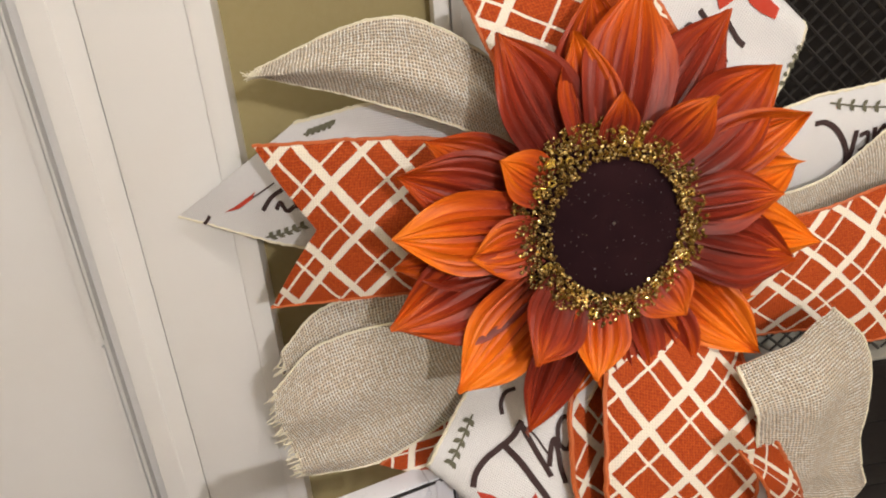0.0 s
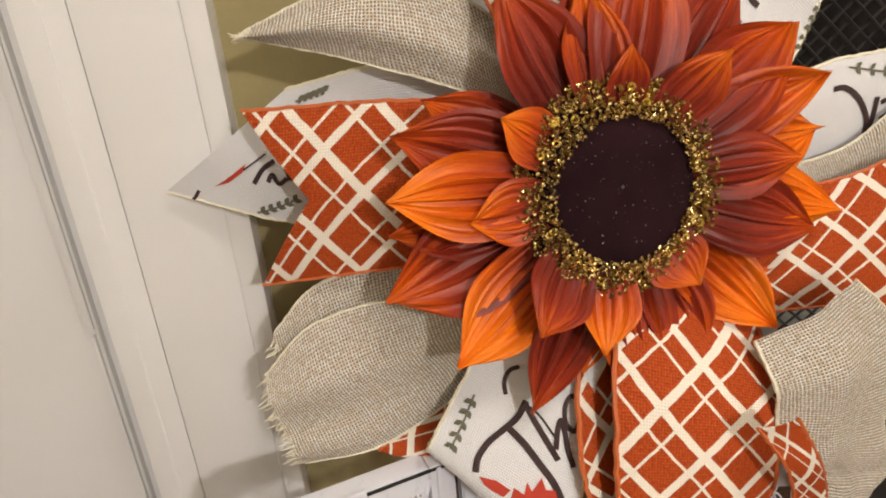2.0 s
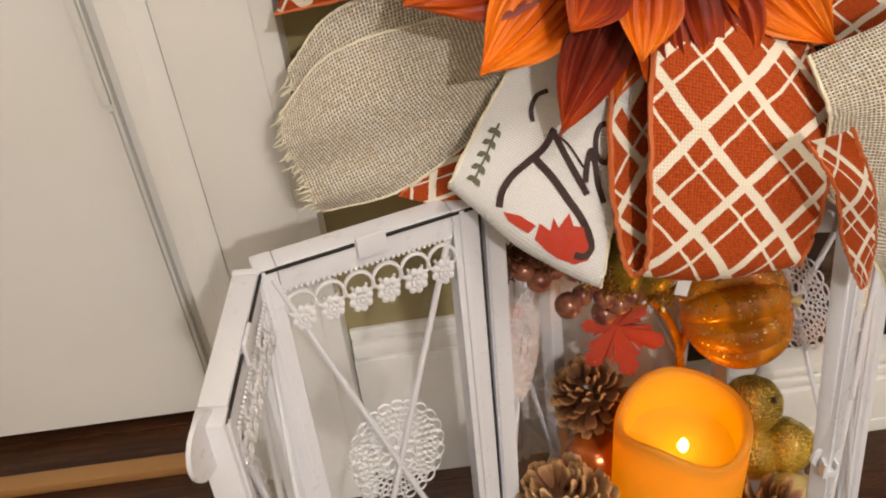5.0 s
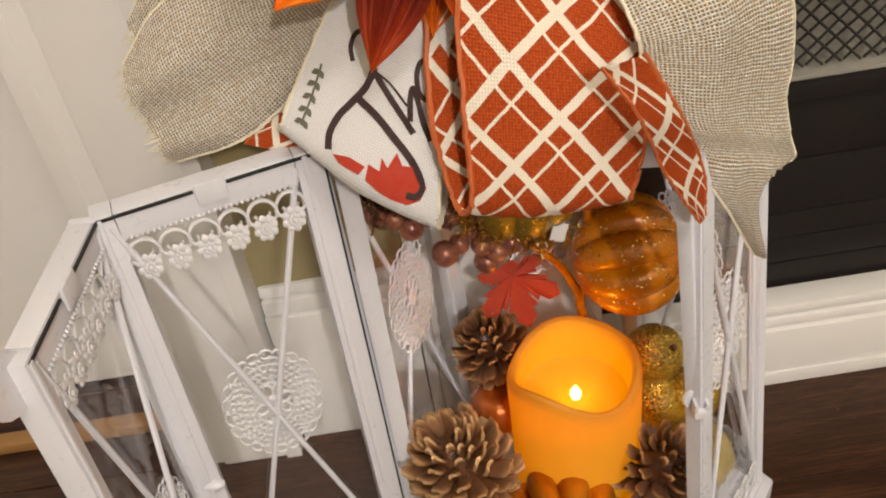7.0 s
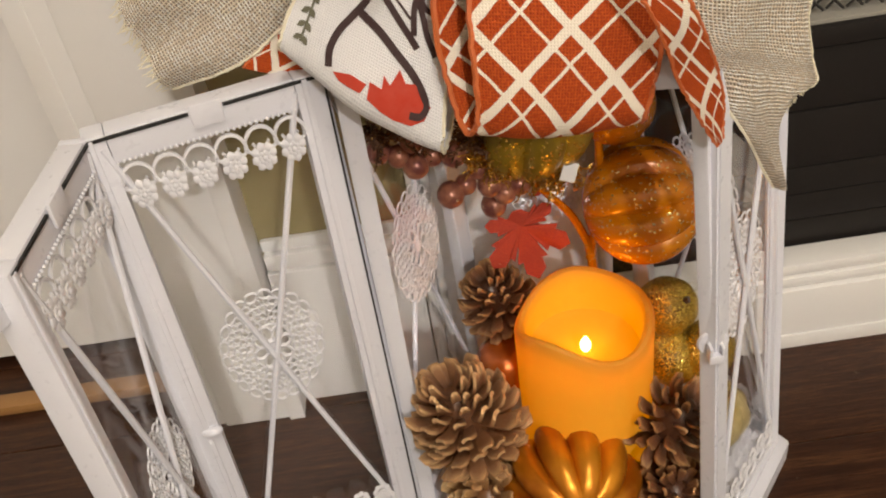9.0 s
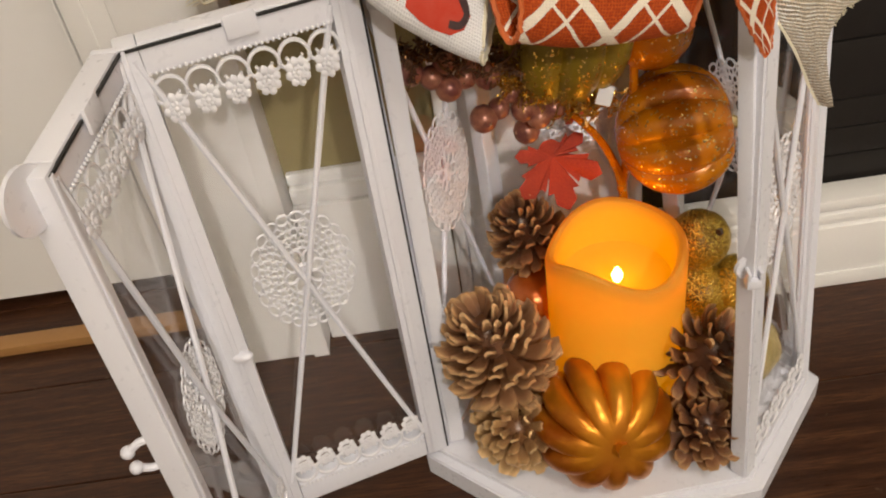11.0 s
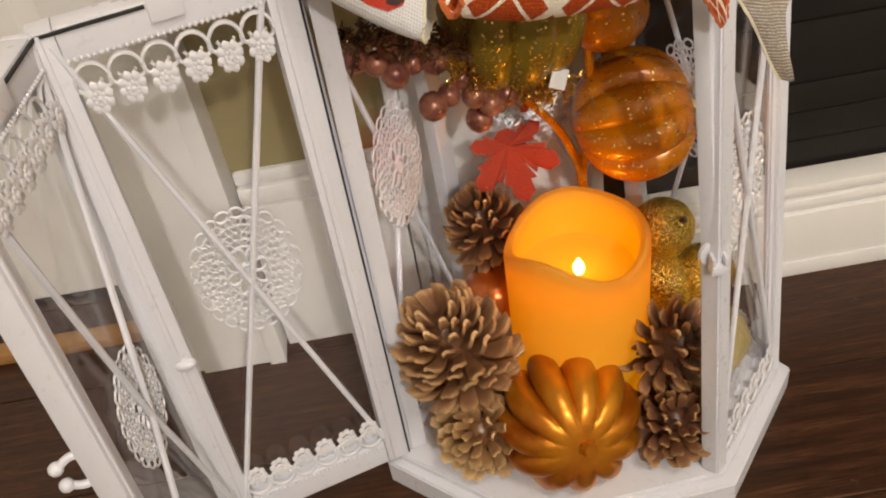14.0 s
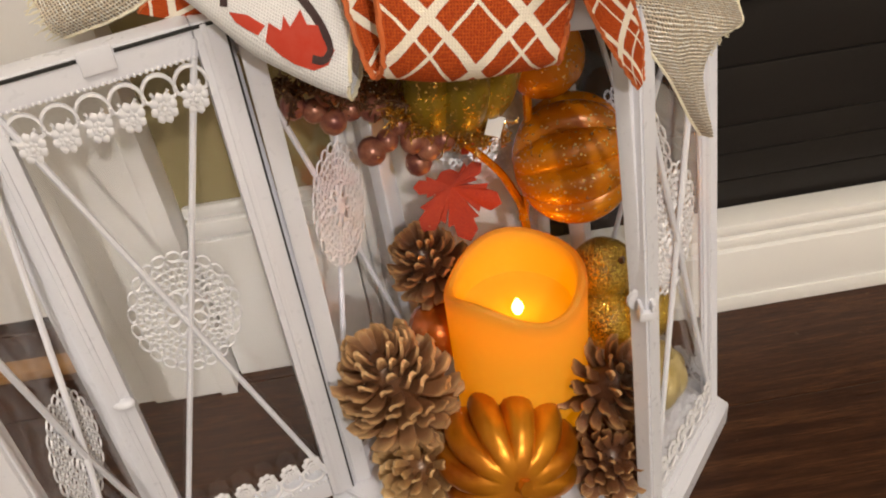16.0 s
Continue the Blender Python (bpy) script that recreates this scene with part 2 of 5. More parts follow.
def maple_material():
    k = Mat("red_maple_fabric", (0.5, 0.05, 0.015), 0.6)
    n = k.noise(k.coords(), 55, 4)
    k.link(k.ramp(n, (0.3, (0.30, 0.014, 0.010)), (0.58, (0.50, 0.045, 0.012)), (0.82, (0.36, 0.14, 0.03))), "Base Color")
    k.bump(k.noise(k.coords(), 400, 3), 0.4, 0.0006)
    return k.m


M_maple = maple_material()


def wax_material():
    k = Mat("glowing_ivory_wax", (0.60, 0.41, 0.06), 0.45)
    tr = k.node("ShaderNodeBsdfTranslucent", Color=(1.0, 0.46, 0.02, 1))
    mx = k.node("ShaderNodeMixShader", Fac=0.45)
    k.t.links.new(k.b.outputs[0], mx.inputs[1])
    k.t.links.new(tr.outputs[0], mx.inputs[2])
    k.t.links.new(mx.outputs[0], k.t.nodes["Material Output"].inputs[0])
    # inner lamp's glow put into the wax as emission, fading at the rim
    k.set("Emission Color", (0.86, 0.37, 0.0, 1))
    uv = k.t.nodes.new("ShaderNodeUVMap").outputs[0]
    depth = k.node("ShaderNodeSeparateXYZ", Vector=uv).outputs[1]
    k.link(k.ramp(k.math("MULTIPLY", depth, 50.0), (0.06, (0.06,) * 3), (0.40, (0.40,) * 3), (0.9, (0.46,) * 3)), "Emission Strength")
    k.bump(k.noise(k.coords(), 60, 3), 0.1, 0.0006)
    return k.m


M_wax = wax_material()
k_ = Mat("flame_glow", (1, 0.8, 0.4), 0.4)
k_.set("Emission Color", (1.0, 0.62, 0.16, 1))
k_.set("Emission Strength", 14.0)
M_flame = k_.m
k_ = Mat("lantern_glass", (1, 1, 1), 0.015)
k_.set("Transmission Weight", 1.0)
k_.set("IOR", 1.45)
M_glass = k_.m


# ---- building helpers ----
def mesh_of(name, bm, material, smooth=True):
    me = bpy.data.meshes.new(name)
    bmesh.ops.recalc_face_normals(bm, faces=bm.faces)
    bm.to_mesh(me)
    bm.free()
    me.materials.append(material)
    if smooth:
        me.polygons.foreach_set("use_smooth", [True] * len(me.polygons))
        me.set_sharp_from_angle(angle=0.7)
    return me


def part(name, bm, material, parent=None, label="", smooth=True):
    me = bm if isinstance(bm, bpy.types.Mesh) else mesh_of(name, bm, material, smooth)
    ob = new(name, me)
    if parent:
        ob.parent = parent
    if label:
        tagged(ob, label)
    return ob


def empty(name, place=(0, 0, 0), **tags):
    ob = new(name)
    ob.matrix_world = pose(*place)
    return tagged(ob, **tags)


def box(bm, lo, hi, bevel=0.0, m=None):
    """A bevelled box between two corners, added to bm."""
    lo, hi = Vector(lo), Vector(hi)
    mat = Matrix.LocRotScale((lo + hi) / 2, None, hi - lo)
    vs = bmesh.ops.create_cube(bm, size=1, matrix=mat)["verts"]
    if bevel:
        es = {e for v in vs for e in v.link_edges}
        out = bmesh.ops.bevel(bm, geom=list(es), offset=bevel, segments=2, affect="EDGES", profile=0.6)
        vs = list({v for f in out["faces"] for v in f.verts} | {v for v in vs if v.is_valid})
    if m is not None:
        vs = [v for v in vs if v.is_valid]
        bmesh.ops.transform(bm, matrix=m, verts=vs)
    return bm


def boxes(*items):
    bm = bmesh.new()
    for lo, hi, *b in items:
        box(bm, lo, hi, *b)
    return bm


def tube(bm, pts, r, sides=6, closed=False, taper=None):
    """A round bar along points; r may shrink to taper at the end."""
    pts = [Vector(p) for p in pts]
    n = len(pts)
    rings = []
    up = Vector((0.31, 0.17, 0.93))
    for i, p in enumerate(pts):
        a, b = (pts[i - 1], pts[(i + 1) % n]) if closed else (pts[max(i - 1, 0)], pts[min(i + 1, n - 1)])
        d = (b - a).normalized()
        x = d.cross(up)
        if x.length < 1e-4:
            x = d.cross(Vector((1, 0, 0)))
        x.normalize()
        y = d.cross(x)
        rr = r if taper is None else r + (taper - r) * i / max(1, n - 1)
        rings.append([bm.verts.new(p + rr * (math.cos(k) * x + math.sin(k) * y)) for k in [2 * math.pi * j / sides for j in range(sides)]])
    for i in range(n if closed else n - 1):
        a, b = rings[i], rings[(i + 1) % n]
        for j in range(sides):
            bm.faces.new((a[j], a[(j + 1) % sides], b[(j + 1) % sides], b[j]))
    if not closed:
        bm.faces.new(rings[0][::-1])
        bm.faces.new(rings[-1])
    return bm


def spline(pts, n):
    """A smooth line through the points, n steps in all."""
    p = [Vector(q) for q in pts]
    p = [2 * p[0] - p[1], *p, 2 * p[-1] - p[-2]]
    out = []
    segs = len(p) - 3
    for i in range(n + 1):
        f = i / n * segs
        k = min(int(f), segs - 1)
        t = f - k
        a, b, c, d = p[k:k + 4]
        out.append(0.5 * (2 * b + (c - a) * t + (2 * a - 5 * b + 4 * c - d) * t * t + (3 * b - a - 3 * c + d) * t ** 3))
    return out


def ball(bm, place, r, sub=2, squash=(1, 1, 1)):
    m = Matrix.LocRotScale(place, None, (r * squash[0], r * squash[1], r * squash[2]))
    bmesh.ops.create_icosphere(bm, subdivisions=sub, radius=1, matrix=m)
    return bm


# ---- the room ----
floor = tagged(new("floor"), "dark walnut floorboards running along the wall", "floor", kind="structure")
bm = boxes(((-1.6, -1.7, -0.06), (1.7, 0.9, -0.0145)))
part("subfloor", bm, M_black, floor)
plank_w = 0.083
for j in range(14):
    y0 = -0.62 + j * plank_w
    for x0, x1 in ((-1.55, -0.36 - 0.19 * (j % 3)), (-0.36 - 0.19 * (j % 3), 0.62 + 0.13 * (j % 4)), (0.62 + 0.13 * (j % 4), 1.65)):
        bm = boxes(((x0 + 0.0004, y0 + 0.0004, -0.014), (x1 - 0.0004, y0 + plank_w - 0.0004, 0.0), 0.0009))
        part("plank", bm, M_wood, floor, smooth=False)
bm = boxes(((-1.55, -1.7, -0.014), (1.65, -0.6205, 0.0)))
part("plank", bm, M_wood, floor, smooth=False)

WALL = 0.393
bm = boxes(((-0.0505, WALL, 0), (0.0415, WALL + 0.1, 2.4)), ((-1.5, WALL + 0.03, 2.1), (-0.0505, WALL + 0.1, 2.4)))
tagged(part("wall_north", bm, M_olive, smooth=False), "olive green painted wall behind the lantern", "wall", kind="structure")
bm = boxes(((-0.0495, 0.3845, 0), (0.0405, WALL - 0.0005, 0.112), 0.001), ((-0.0495, 0.3862, 0.1125), (0.0405, WALL - 0.0005, 0.1245), 0.0028), ((-0.0495, 0.389, 0.125), (0.0405, WALL - 0.0005, 0.134), 0.003))
tagged(part("baseboard", bm, M_white), "white moulded baseboard under the olive wall", "baseboard", kind="structure")

casing = tagged(new("door_casing"), "white painted door casing with scuffs", "door casing", kind="structure")
part("casing_board", boxes(((-0.104, 0.371, 0), (-0.0505, 0.425, 2.1), 0.002), ((-0.0610, 0.3690, 0), (-0.0505, 0.3712, 2.1), 0.0009)), M_white, casing)
part("jamb", boxes(((-0.127, 0.3738, 0), (-0.1045, 0.455, 2.1), 0.0012), ((-0.1165, 0.3730, 0), (-0.1153, 0.3739, 2.1))), M_white, casing)
door = tagged(new("door_1"), "closed white painted door with smudges", "door", kind="structure")
part("door_slab", boxes(((-1.45, 0.4585, 0.012), (-0.1275, 0.50, 2.08), 0.002)), M_white, door)
part("weather_strip", boxes(((-0.1675, 0.4515, 0.268), (-0.1610, 0.4583, 2.05), 0.002), ((-0.1600, 0.4500, 0.0125), (-0.1584, 0.458, 2.05), 0.0006), ((-0.1648, 0.4545, 0.0125), (-0.1632, 0.4584, 0.262), 0.0006)), M_white, door)
threshold = tagged(part("threshold", boxes(((-1.45, 0.410, 0.0), (-0.1045, 0.4245, 0.009), 0.003)), M_brass), "worn honey-brown wooden door threshold", "threshold", kind="structure")

# fireplace front
fire = tagged(new("fireplace"), "black fireplace front with mesh screen and white surround", "fireplace", kind="structure")
part("pilaster", boxes(((0.0415, 0.3865, 0), (0.1585, 0.5, 1.2), 0.0015)), M_white, fire)
for lo, hi, edge in (((0.0415, 0.3815, 0), (0.0490, 0.3863, 1.2), 0.002), ((0.0498, 0.3835, 0), (0.0545, 0.3863, 1.2), 0.0012), ((0.1505, 0.3815, 0), (0.1585, 0.3863, 1.2), 0.002)):
    part("edge_moulding", boxes((lo, hi, edge)), M_white, fire)
for nm, lo, hi in (("side_panel", (0.159, 0.392, 0.0), (0.2095, 0.5, 1.1)), ("cross_rail", (0.2095, 0.39, 0.205), (0.80, 0.41, 0.2165)), ("back_panel", (0.2095, 0.45, 0.0), (0.9, 0.4965, 0.2045))):
    part(nm, boxes((lo, hi, 0.001)), M_black, fire)
for z0, z1 in ((0.060, 0.0845), (0.0855, 0.1045), (0.1055, 0.1245), (0.1255, 0.1635), (0.1647, 0.2025)):
    part("louvre", boxes(((0.2100, 0.394, z0), (0.80, 0.410, z1), 0.0009)), M_black, fire)
for nm, lo, hi, edge in (("base_board", (0.159, 0.3685, 0), (0.95, 0.3915, 0.0495), 0.0015), ("shoe_moulding", (0.159, 0.3668, 0), (0.95, 0.3683, 0.012), 0.0009),
                         ("bead_moulding", (0.159, 0.3705, 0.050), (0.95, 0.3915, 0.0585), 0.003), ("cap_moulding", (0.159, 0.372, 0.059), (0.95, 0.3915, 0.0675), 0.0025)):
    part(nm, boxes((lo, hi, edge)), M_white, fire)
bm = bmesh.new()
for sgn in (1, -1):
    for j in range(110):
        x0 = -0.30 + j * 0.0105
        a, b = Vector((x0, 0.400 + 0.0006 * sgn, 0.2215)), Vector((x0 + 0.46, 0.400 + 0.0006 * sgn, 0.677))
        if sgn < 0:
            a.x, b.x = x0 + 0.46, x0
        steps = 60
        pts = []
        for i in range(steps + 1):
            p = a.lerp(b, i / steps)
            if 0.2100 < p.x < 0.60:
                pts.append(p + Vector((0, 0.0009 * math.sin(i * math.pi * 60 * 0.0105 / 0.46 / 0.615 + j * 3.1), 0)))
        if len(pts) > 1:
            tube(bm, pts, 0.0008, 4)
tagged(part("wire_mesh", bm, M_wire, fire), kind="stuff")
part("firebox", boxes(((0.2095, 0.497, 0.2200), (0.9, 0.503, 1.1))), M_black, fire)
part("hearth_ledge", boxes(((0.2100, 0.3935, 0.2168), (0.9, 0.4965, 0.2195), 0.0006)), M_ash, fire)

for name, lo, hi, m in (("wall_south", (-1.6, -1.75, 0), (1.7, -1.7, 2.45), M_room), ("wall_west", (-1.6, -1.7, 0), (-1.55, 0.9, 2.45), M_room),
                        ("wall_east", (1.65, -1.7, 0), (1.7, 0.9, 2.45), M_room), ("wall_upper", (0.0415, 0.47, 1.2), (1.65, 0.55, 2.4), M_olive), ("wall_back", (-1.55, 0.505, 0), (1.65, 0.56, 2.4), M_room),
                        ("wall_side", (0.9, 0.45, 0), (1.65, 0.50, 1.2), M_olive)):
    tagged(part(name, boxes((lo, hi)), m, smooth=False), "plain painted wall closing the room", "wall", kind="structure")
tagged(part("ceiling", boxes(((-1.6, -1.75, 2.4), (1.7, 0.9, 2.45))), M_room, smooth=False), "plain flat painted ceiling", "ceiling", kind="structure")


# ---- the lantern ----
def doily_mesh():
    """A round filigree of small wire loops, in the xz plane, radius 1 cm to 2.6 cm."""
    bm = bmesh.new()

    def ring(cx, cz, rx, rz, ang, thick, sides=9):
        ca, sa = math.cos(ang), math.sin(ang)
        pts = []
        for k in range(sides):
            a = 2 * math.pi * k / sides
            x, z = rx * math.cos(a), rz * math.sin(a)
            pts.append((cx + ca * x - sa * z, 0, cz + sa * x + ca * z))
        tube(bm, pts, thick * 1.3, 4, closed=True)

    for k in range(8):
        a = 2 * math.pi * k / 8 + 0.2
        ring(0.0064 * math.cos(a), 0.0064 * math.sin(a), 0.0036, 0.0024, a, 0.00058, 11)
    ring(0, 0, 0.0104, 0.0104, 0, 0.00045, 40)
    ring(0, 0, 0.003, 0.003, 0, 0.0009, 12)
    bmesh.ops.create_cone(bm, cap_ends=True, segments=14, radius1=0.0031, radius2=0.0031, depth=0.0008, matrix=pose(0, 0, 0, 90))
    rnd = random.Random(5)
    for rad, count, size in ((0.0119, 22, 0.00160), (0.0148, 28, 0.00158), (0.0177, 33, 0.00158), (0.0205, 39, 0.00156)):
        for k in range(count):
            a = 2 * math.pi * (k + rnd.uniform(-0.16, 0.16)) / count
            s = size * rnd.uniform(0.86, 1.12)
            ring(rad * math.cos(a), rad * math.sin(a), s, s * rnd.uniform(0.85, 1.05), a, 0.00038, 7)
    for k in range(22):
        a = 2 * math.pi * k / 22
        ring(0.0238 * math.cos(a), 0.0238 * math.sin(a), 0.0020, 0.0031, a, 0.00042, 9)
    bmesh.ops.scale(bm, vec=(0.90, 1, 1.25), verts=bm.verts)
    return mesh_of("doily", bm, M_lace)


DOILY = doily_mesh()


def lace_mesh(width, count):
    """A hanging border of looped arcs and cast flowers, from x = 0 to width, hanging down from z = 0."""
    bm = bmesh.new()
    step = width / count
    for k in range(count):
        cx = step * (k + 0.5)
        tube(bm, [(cx + step * 0.52 * math.cos(a), -0.0006, -0.0075 + 0.0062 * math.sin(a)) for a in [math.pi * i / 10 for i in range(11)]], 0.0008, 5)
        for sgn in (-1, 1):
            tube(bm, [(cx + sgn * (step * 0.5 - 0.0018 + 0.0016 * math.cos(a)), -0.0006, -0.0078 + 0.0016 * math.sin(a)) for a in [-math.pi * i / 6 * 1.3 for i in range(7)]], 0.0007, 5)
        for j in range(8):
            a = 2 * math.pi * j / 8 + 0.2
            ball(bm, (cx + 0.0036 * math.cos(a), -0.0008, -0.0118 + 0.0036 * math.sin(a)), 0.0018, 1, (1, 0.55, 1))
            ball(bm, (cx + 0.0018 * math.cos(a + 0.4), -0.0018, -0.0118 + 0.0018 * math.sin(a + 0.4)), 0.00095, 1, (1, 0.6, 1))
        ball(bm, (cx, -0.0022, -0.0118), 0.0012, 1, (1, 0.7, 1))
    for k in range(int(width / 0.0022)):
        ball(bm, (0.0011 + k * 0.0022, -0.0014, 0.0006), 0.0008, 1)
    bmesh.ops.scale(bm, vec=(1, 1, 1.25), verts=bm.verts)
    return mesh_of("lace_trim", bm, M_lace)


def panel(name, parent, p0, p1, z0, z1, bar=0.0105, lean=(0, 0), lace=(True, True), tabs=True, label="", bars=None, drop=0.0, disc=1.0, rails=None):
    """One glazed leaf between two upright edges: frame, pane, crossed rods, doily and lace borders."""
    p0, p1 = Vector((*p0, z0)), Vector((*p1, z0))
    d = p1 - p0
    w, ang = d.length, math.degrees(math.atan2(d.y, d.x))
    h = z1 - z0
    b, dp = bar, 0.0032
    back = 0.0075 if tabs else dp
    bl, br = bars or (bar, bar)
    foot, head = rails or (bar, bar * 0.7)
    bm = bmesh.new()
    box(bm, (0, -dp, 0), (bl, back, h), 0.0009)
    box(bm, (w - br, -dp, 0), (w, back, h), 0.0009)
    box(bm, (bl + 0.0001, -dp + 0.0004, 0), (w - br - 0.0001, back - 0.0004, foot), 0.0008)
    box(bm, (bl + 0.0001, -dp + 0.0004, h - head), (w - br - 0.0001, back - 0.0004, h), 0.0008)
    for x in ((bl * 0.2, w - br * 0.75) if bl > 0.005 else ()):
        box(bm, (x, -dp - 0.0011, 0.001), (x + 0.0022, -dp - 0.0001, h - 0.001), 0.0005)
    frame_ob = part(name, bm, M_metal, parent, label)
    shear = Matrix.Identity(4)
    shear[0][2], shear[1][2] = lean[0] / h, lean[1] / h
    m = Matrix.Translation(p0) @ pose(0, 0, 0, 0, 0, ang)
    for v in frame_ob.data.vertices:
        v.co = Matrix.Translation(p0) @ shear @ pose(0, 0, 0, 0, 0, ang) @ v.co

    def put(ob):
        ob.parent = frame_ob
        for_mesh = Matrix.Translation(p0) @ shear @ pose(0, 0, 0, 0, 0, ang)
        ob.data = ob.data.copy()
        ob.data.transform(for_mesh)
        return ob

    pane = put(part("glass_pane", boxes(((bl - 0.002, 0.0010, b - 0.002), (w - br + 0.002, 0.0026, h - b + 0.002))), M_glass, smooth=False))
    pane.visible_shadow = False
    for x0, x1 in ((bl * 0.7, w - br), (w - br, bl * 0.7)):
        put(part("rod", tube(bmesh.new(), [(x0, -0.0023, b + 0.008), ((x0 + x1) / 2, -0.0023, h / 2 + 0.007 - drop), (x1, -0.0023, h - b * 0.5)], 0.0014, 7), M_metal))
    lace_disc = DOILY.copy()
    lace_disc.transform(Matrix.Diagonal((disc, 1, disc, 1)))
    do = put(part("doily", lace_disc, M_metal))
    off = Matrix.Translation(p0) @ shear @ pose(0, 0, 0, 0, 0, ang)
    do.data.transform(Matrix.Translation(off @ Vector(((bl * 0.7 + w - br) / 2, -0.0001, h / 2 + 0.012 - drop)) - off @ Vector((0, 0, 0))))
    inner = w - bl - br
    n = max(4, round(inner / 0.0118))
    top = Matrix.Translation((bl, -0.0022, h - head))
    if lace[0]:
        lm = lace_mesh(inner, n)
        lm.transform(top)
        put(part("lace_trim", lm, M_metal))
    if lace[1]:
        lm = lace_mesh(inner, n)
        lm.transform(Matrix.Translation((bl, -0.0022, foot)) @ Matrix.Diagonal((1, 1, -1, 1)))
        put(part("lace_trim", lm, M_metal))
    if tabs:
        put(part("gasket", boxes(((0.002, -dp - 0.0006, h - 0.0022), (w * 0.5 - 0.0065, -dp + 0.0003, h - 0.0010)), ((w * 0.5 + 0.0065, -dp - 0.0006, h - 0.0022), (w - 0.002, -dp + 0.0003, h - 0.0010)),
                                 ((w - 0.0004, -dp - 0.0007, 0.002), (w + 0.0004, -dp + 0.0006, h - 0.002))), M_gasket))
        put(part("glass_clip", boxes(((w * 0.5 - 0.006, -0.0052, h - 0.0075), (w * 0.5 + 0.006, -0.0036, h + 0.002), 0.0007)), M_metal))
    return frame_ob


LAN_Z0, LAN_Z1 = 0.022, 0.291
H, RB, RT = (0.0225, 0.2690), (0.1745, 0.2270), (0.1655, 0.2490)
V3, V4, V5 = (0.2245, 0.2830), (0.177, 0.359), (0.070, 0.352)
DA, DB = (-0.0650, 0.2430), (-0.0715, 0.1660)
LEAN = (-0.017, 0.018)
SWAY = (0.001, 0.0145)

lantern = empty("lantern", label="white metal hexagonal candle lantern, glass door swung open", category="lantern")
bot = [H, (0.084, 0.220), RB, V3, V4, V5]
cx, cy = sum(p[0] for p in bot) / 6, sum(p[1] for p in bot) / 6


def hexagon(bm, grow, z0, z1, shift=(0, 0), grow_top=None):
    """A slab with the lantern's outline, widened by grow."""
    gt = grow if grow_top is None else grow_top
    rings = []
    for z, g in ((z0, grow), (z1, gt)):
        ring = []
        for x, y in bot:
            v = Vector((x - cx, y - cy))
            v = v * (1 + g / v.length)
            ring.append(bm.verts.new((cx + v.x + shift[0], cy + v.y + shift[1], z)))
        rings.append(ring)
    for j in range(6):
        a, b = rings
        bm.faces.new((a[j], a[(j + 1) % 6], b[(j + 1) % 6], b[j]))
    bm.faces.new(rings[0][::-1])
    bm.faces.new(rings[1])
    bmesh.ops.bevel(bm, geom=[e for e in bm.edges if e.is_valid], offset=0.0008, segments=2, affect="EDGES")
    return bm


bm = hexagon(bmesh.new(), 0.0125, 0.0, 0.0165)
part("plinth", bm, M_metal, lantern)
part("floor_plate", hexagon(bmesh.new(), 0.006, 0.0167, 0.0215), M_metal, lantern)


def post(x0, y0, x1, y1, w=0.0052):
    bm = bmesh.new()
    ang = math.degrees(math.atan2(y0 - cy, x0 - cx))
    lo = [Vector((x0, y0, LAN_Z0)) + pose(0, 0, 0, 0, 0, ang) @ Vector((a * w, b * w, 0)) for a, b in ((-1, -1), (1, -1), (1, 1), (-1, 1))]
    hi = [p + Vector((x1 - x0, y1 - y0, LAN_Z1 - LAN_Z0)) for p in lo]
    va, vb = [bm.verts.new(p) for p in lo], [bm.verts.new(p) for p in hi]
    for j in range(4):
        bm.faces.new((va[j], va[(j + 1) % 4], vb[(j + 1) % 4], vb[j]))
    bm.faces.new(va[::-1])
    bm.faces.new(vb)
    bmesh.ops.bevel(bm, geom=list(bm.edges), offset=0.0009, segments=2, affect="EDGES")
    return part("corner_post", bm, M_metal, lantern)


post(H[0] + 0.006, H[1] + 0.004, H[0] + 0.008, H[1] + 0.004 + SWAY[1], 0.0042)
post(*RB, *RT, 0.0047)
post(*V3, V3[0] + LEAN[0], V3[1] + LEAN[1], 0.004)
post(*V4, V4[0] + LEAN[0], V4[1] + LEAN[1])
post(*V5, V5[0] + LEAN[0] * 0.4, V5[1] + LEAN[1])
topv = [(0.0255, 0.2860), (0.0900, 0.2640), (RT[0], RT[1] + 0.001), (V3[0] + LEAN[0], V3[1] + LEAN[1]), (V4[0] + LEAN[0], V4[1] + LEAN[1]), (V5[0] - 0.007, V5[1] + LEAN[1])]
for (ax, ay), (bx, by) in zip(topv, topv[1:] + topv[:1]):
    d = Vector((bx - ax, by - ay, 0))
    m = pose(ax, ay, 0, 0, 0, math.degrees(math.atan2(d.y, d.x)))
    part("top_rail", box(bmesh.new(), (0.001, -0.003, LAN_Z1 - 0.013), (d.length - 0.001, 0.003, LAN_Z1 + 0.001), 0.0008, m), M_metal, lantern)
bm = bmesh.new()
mx, my = sum(p[0] for p in topv) / 6, sum(p[1] for p in topv) / 6
rings = [[bm.verts.new((mx + (x - mx) * f, my + (y - my) * f, z)) for x, y in topv] for f, z in ((0.97, LAN_Z1 + 0.0012), (0.97, LAN_Z1 + 0.003), (0.55, LAN_Z1 + 0.010), (0.2, LAN_Z1 + 0.030))]
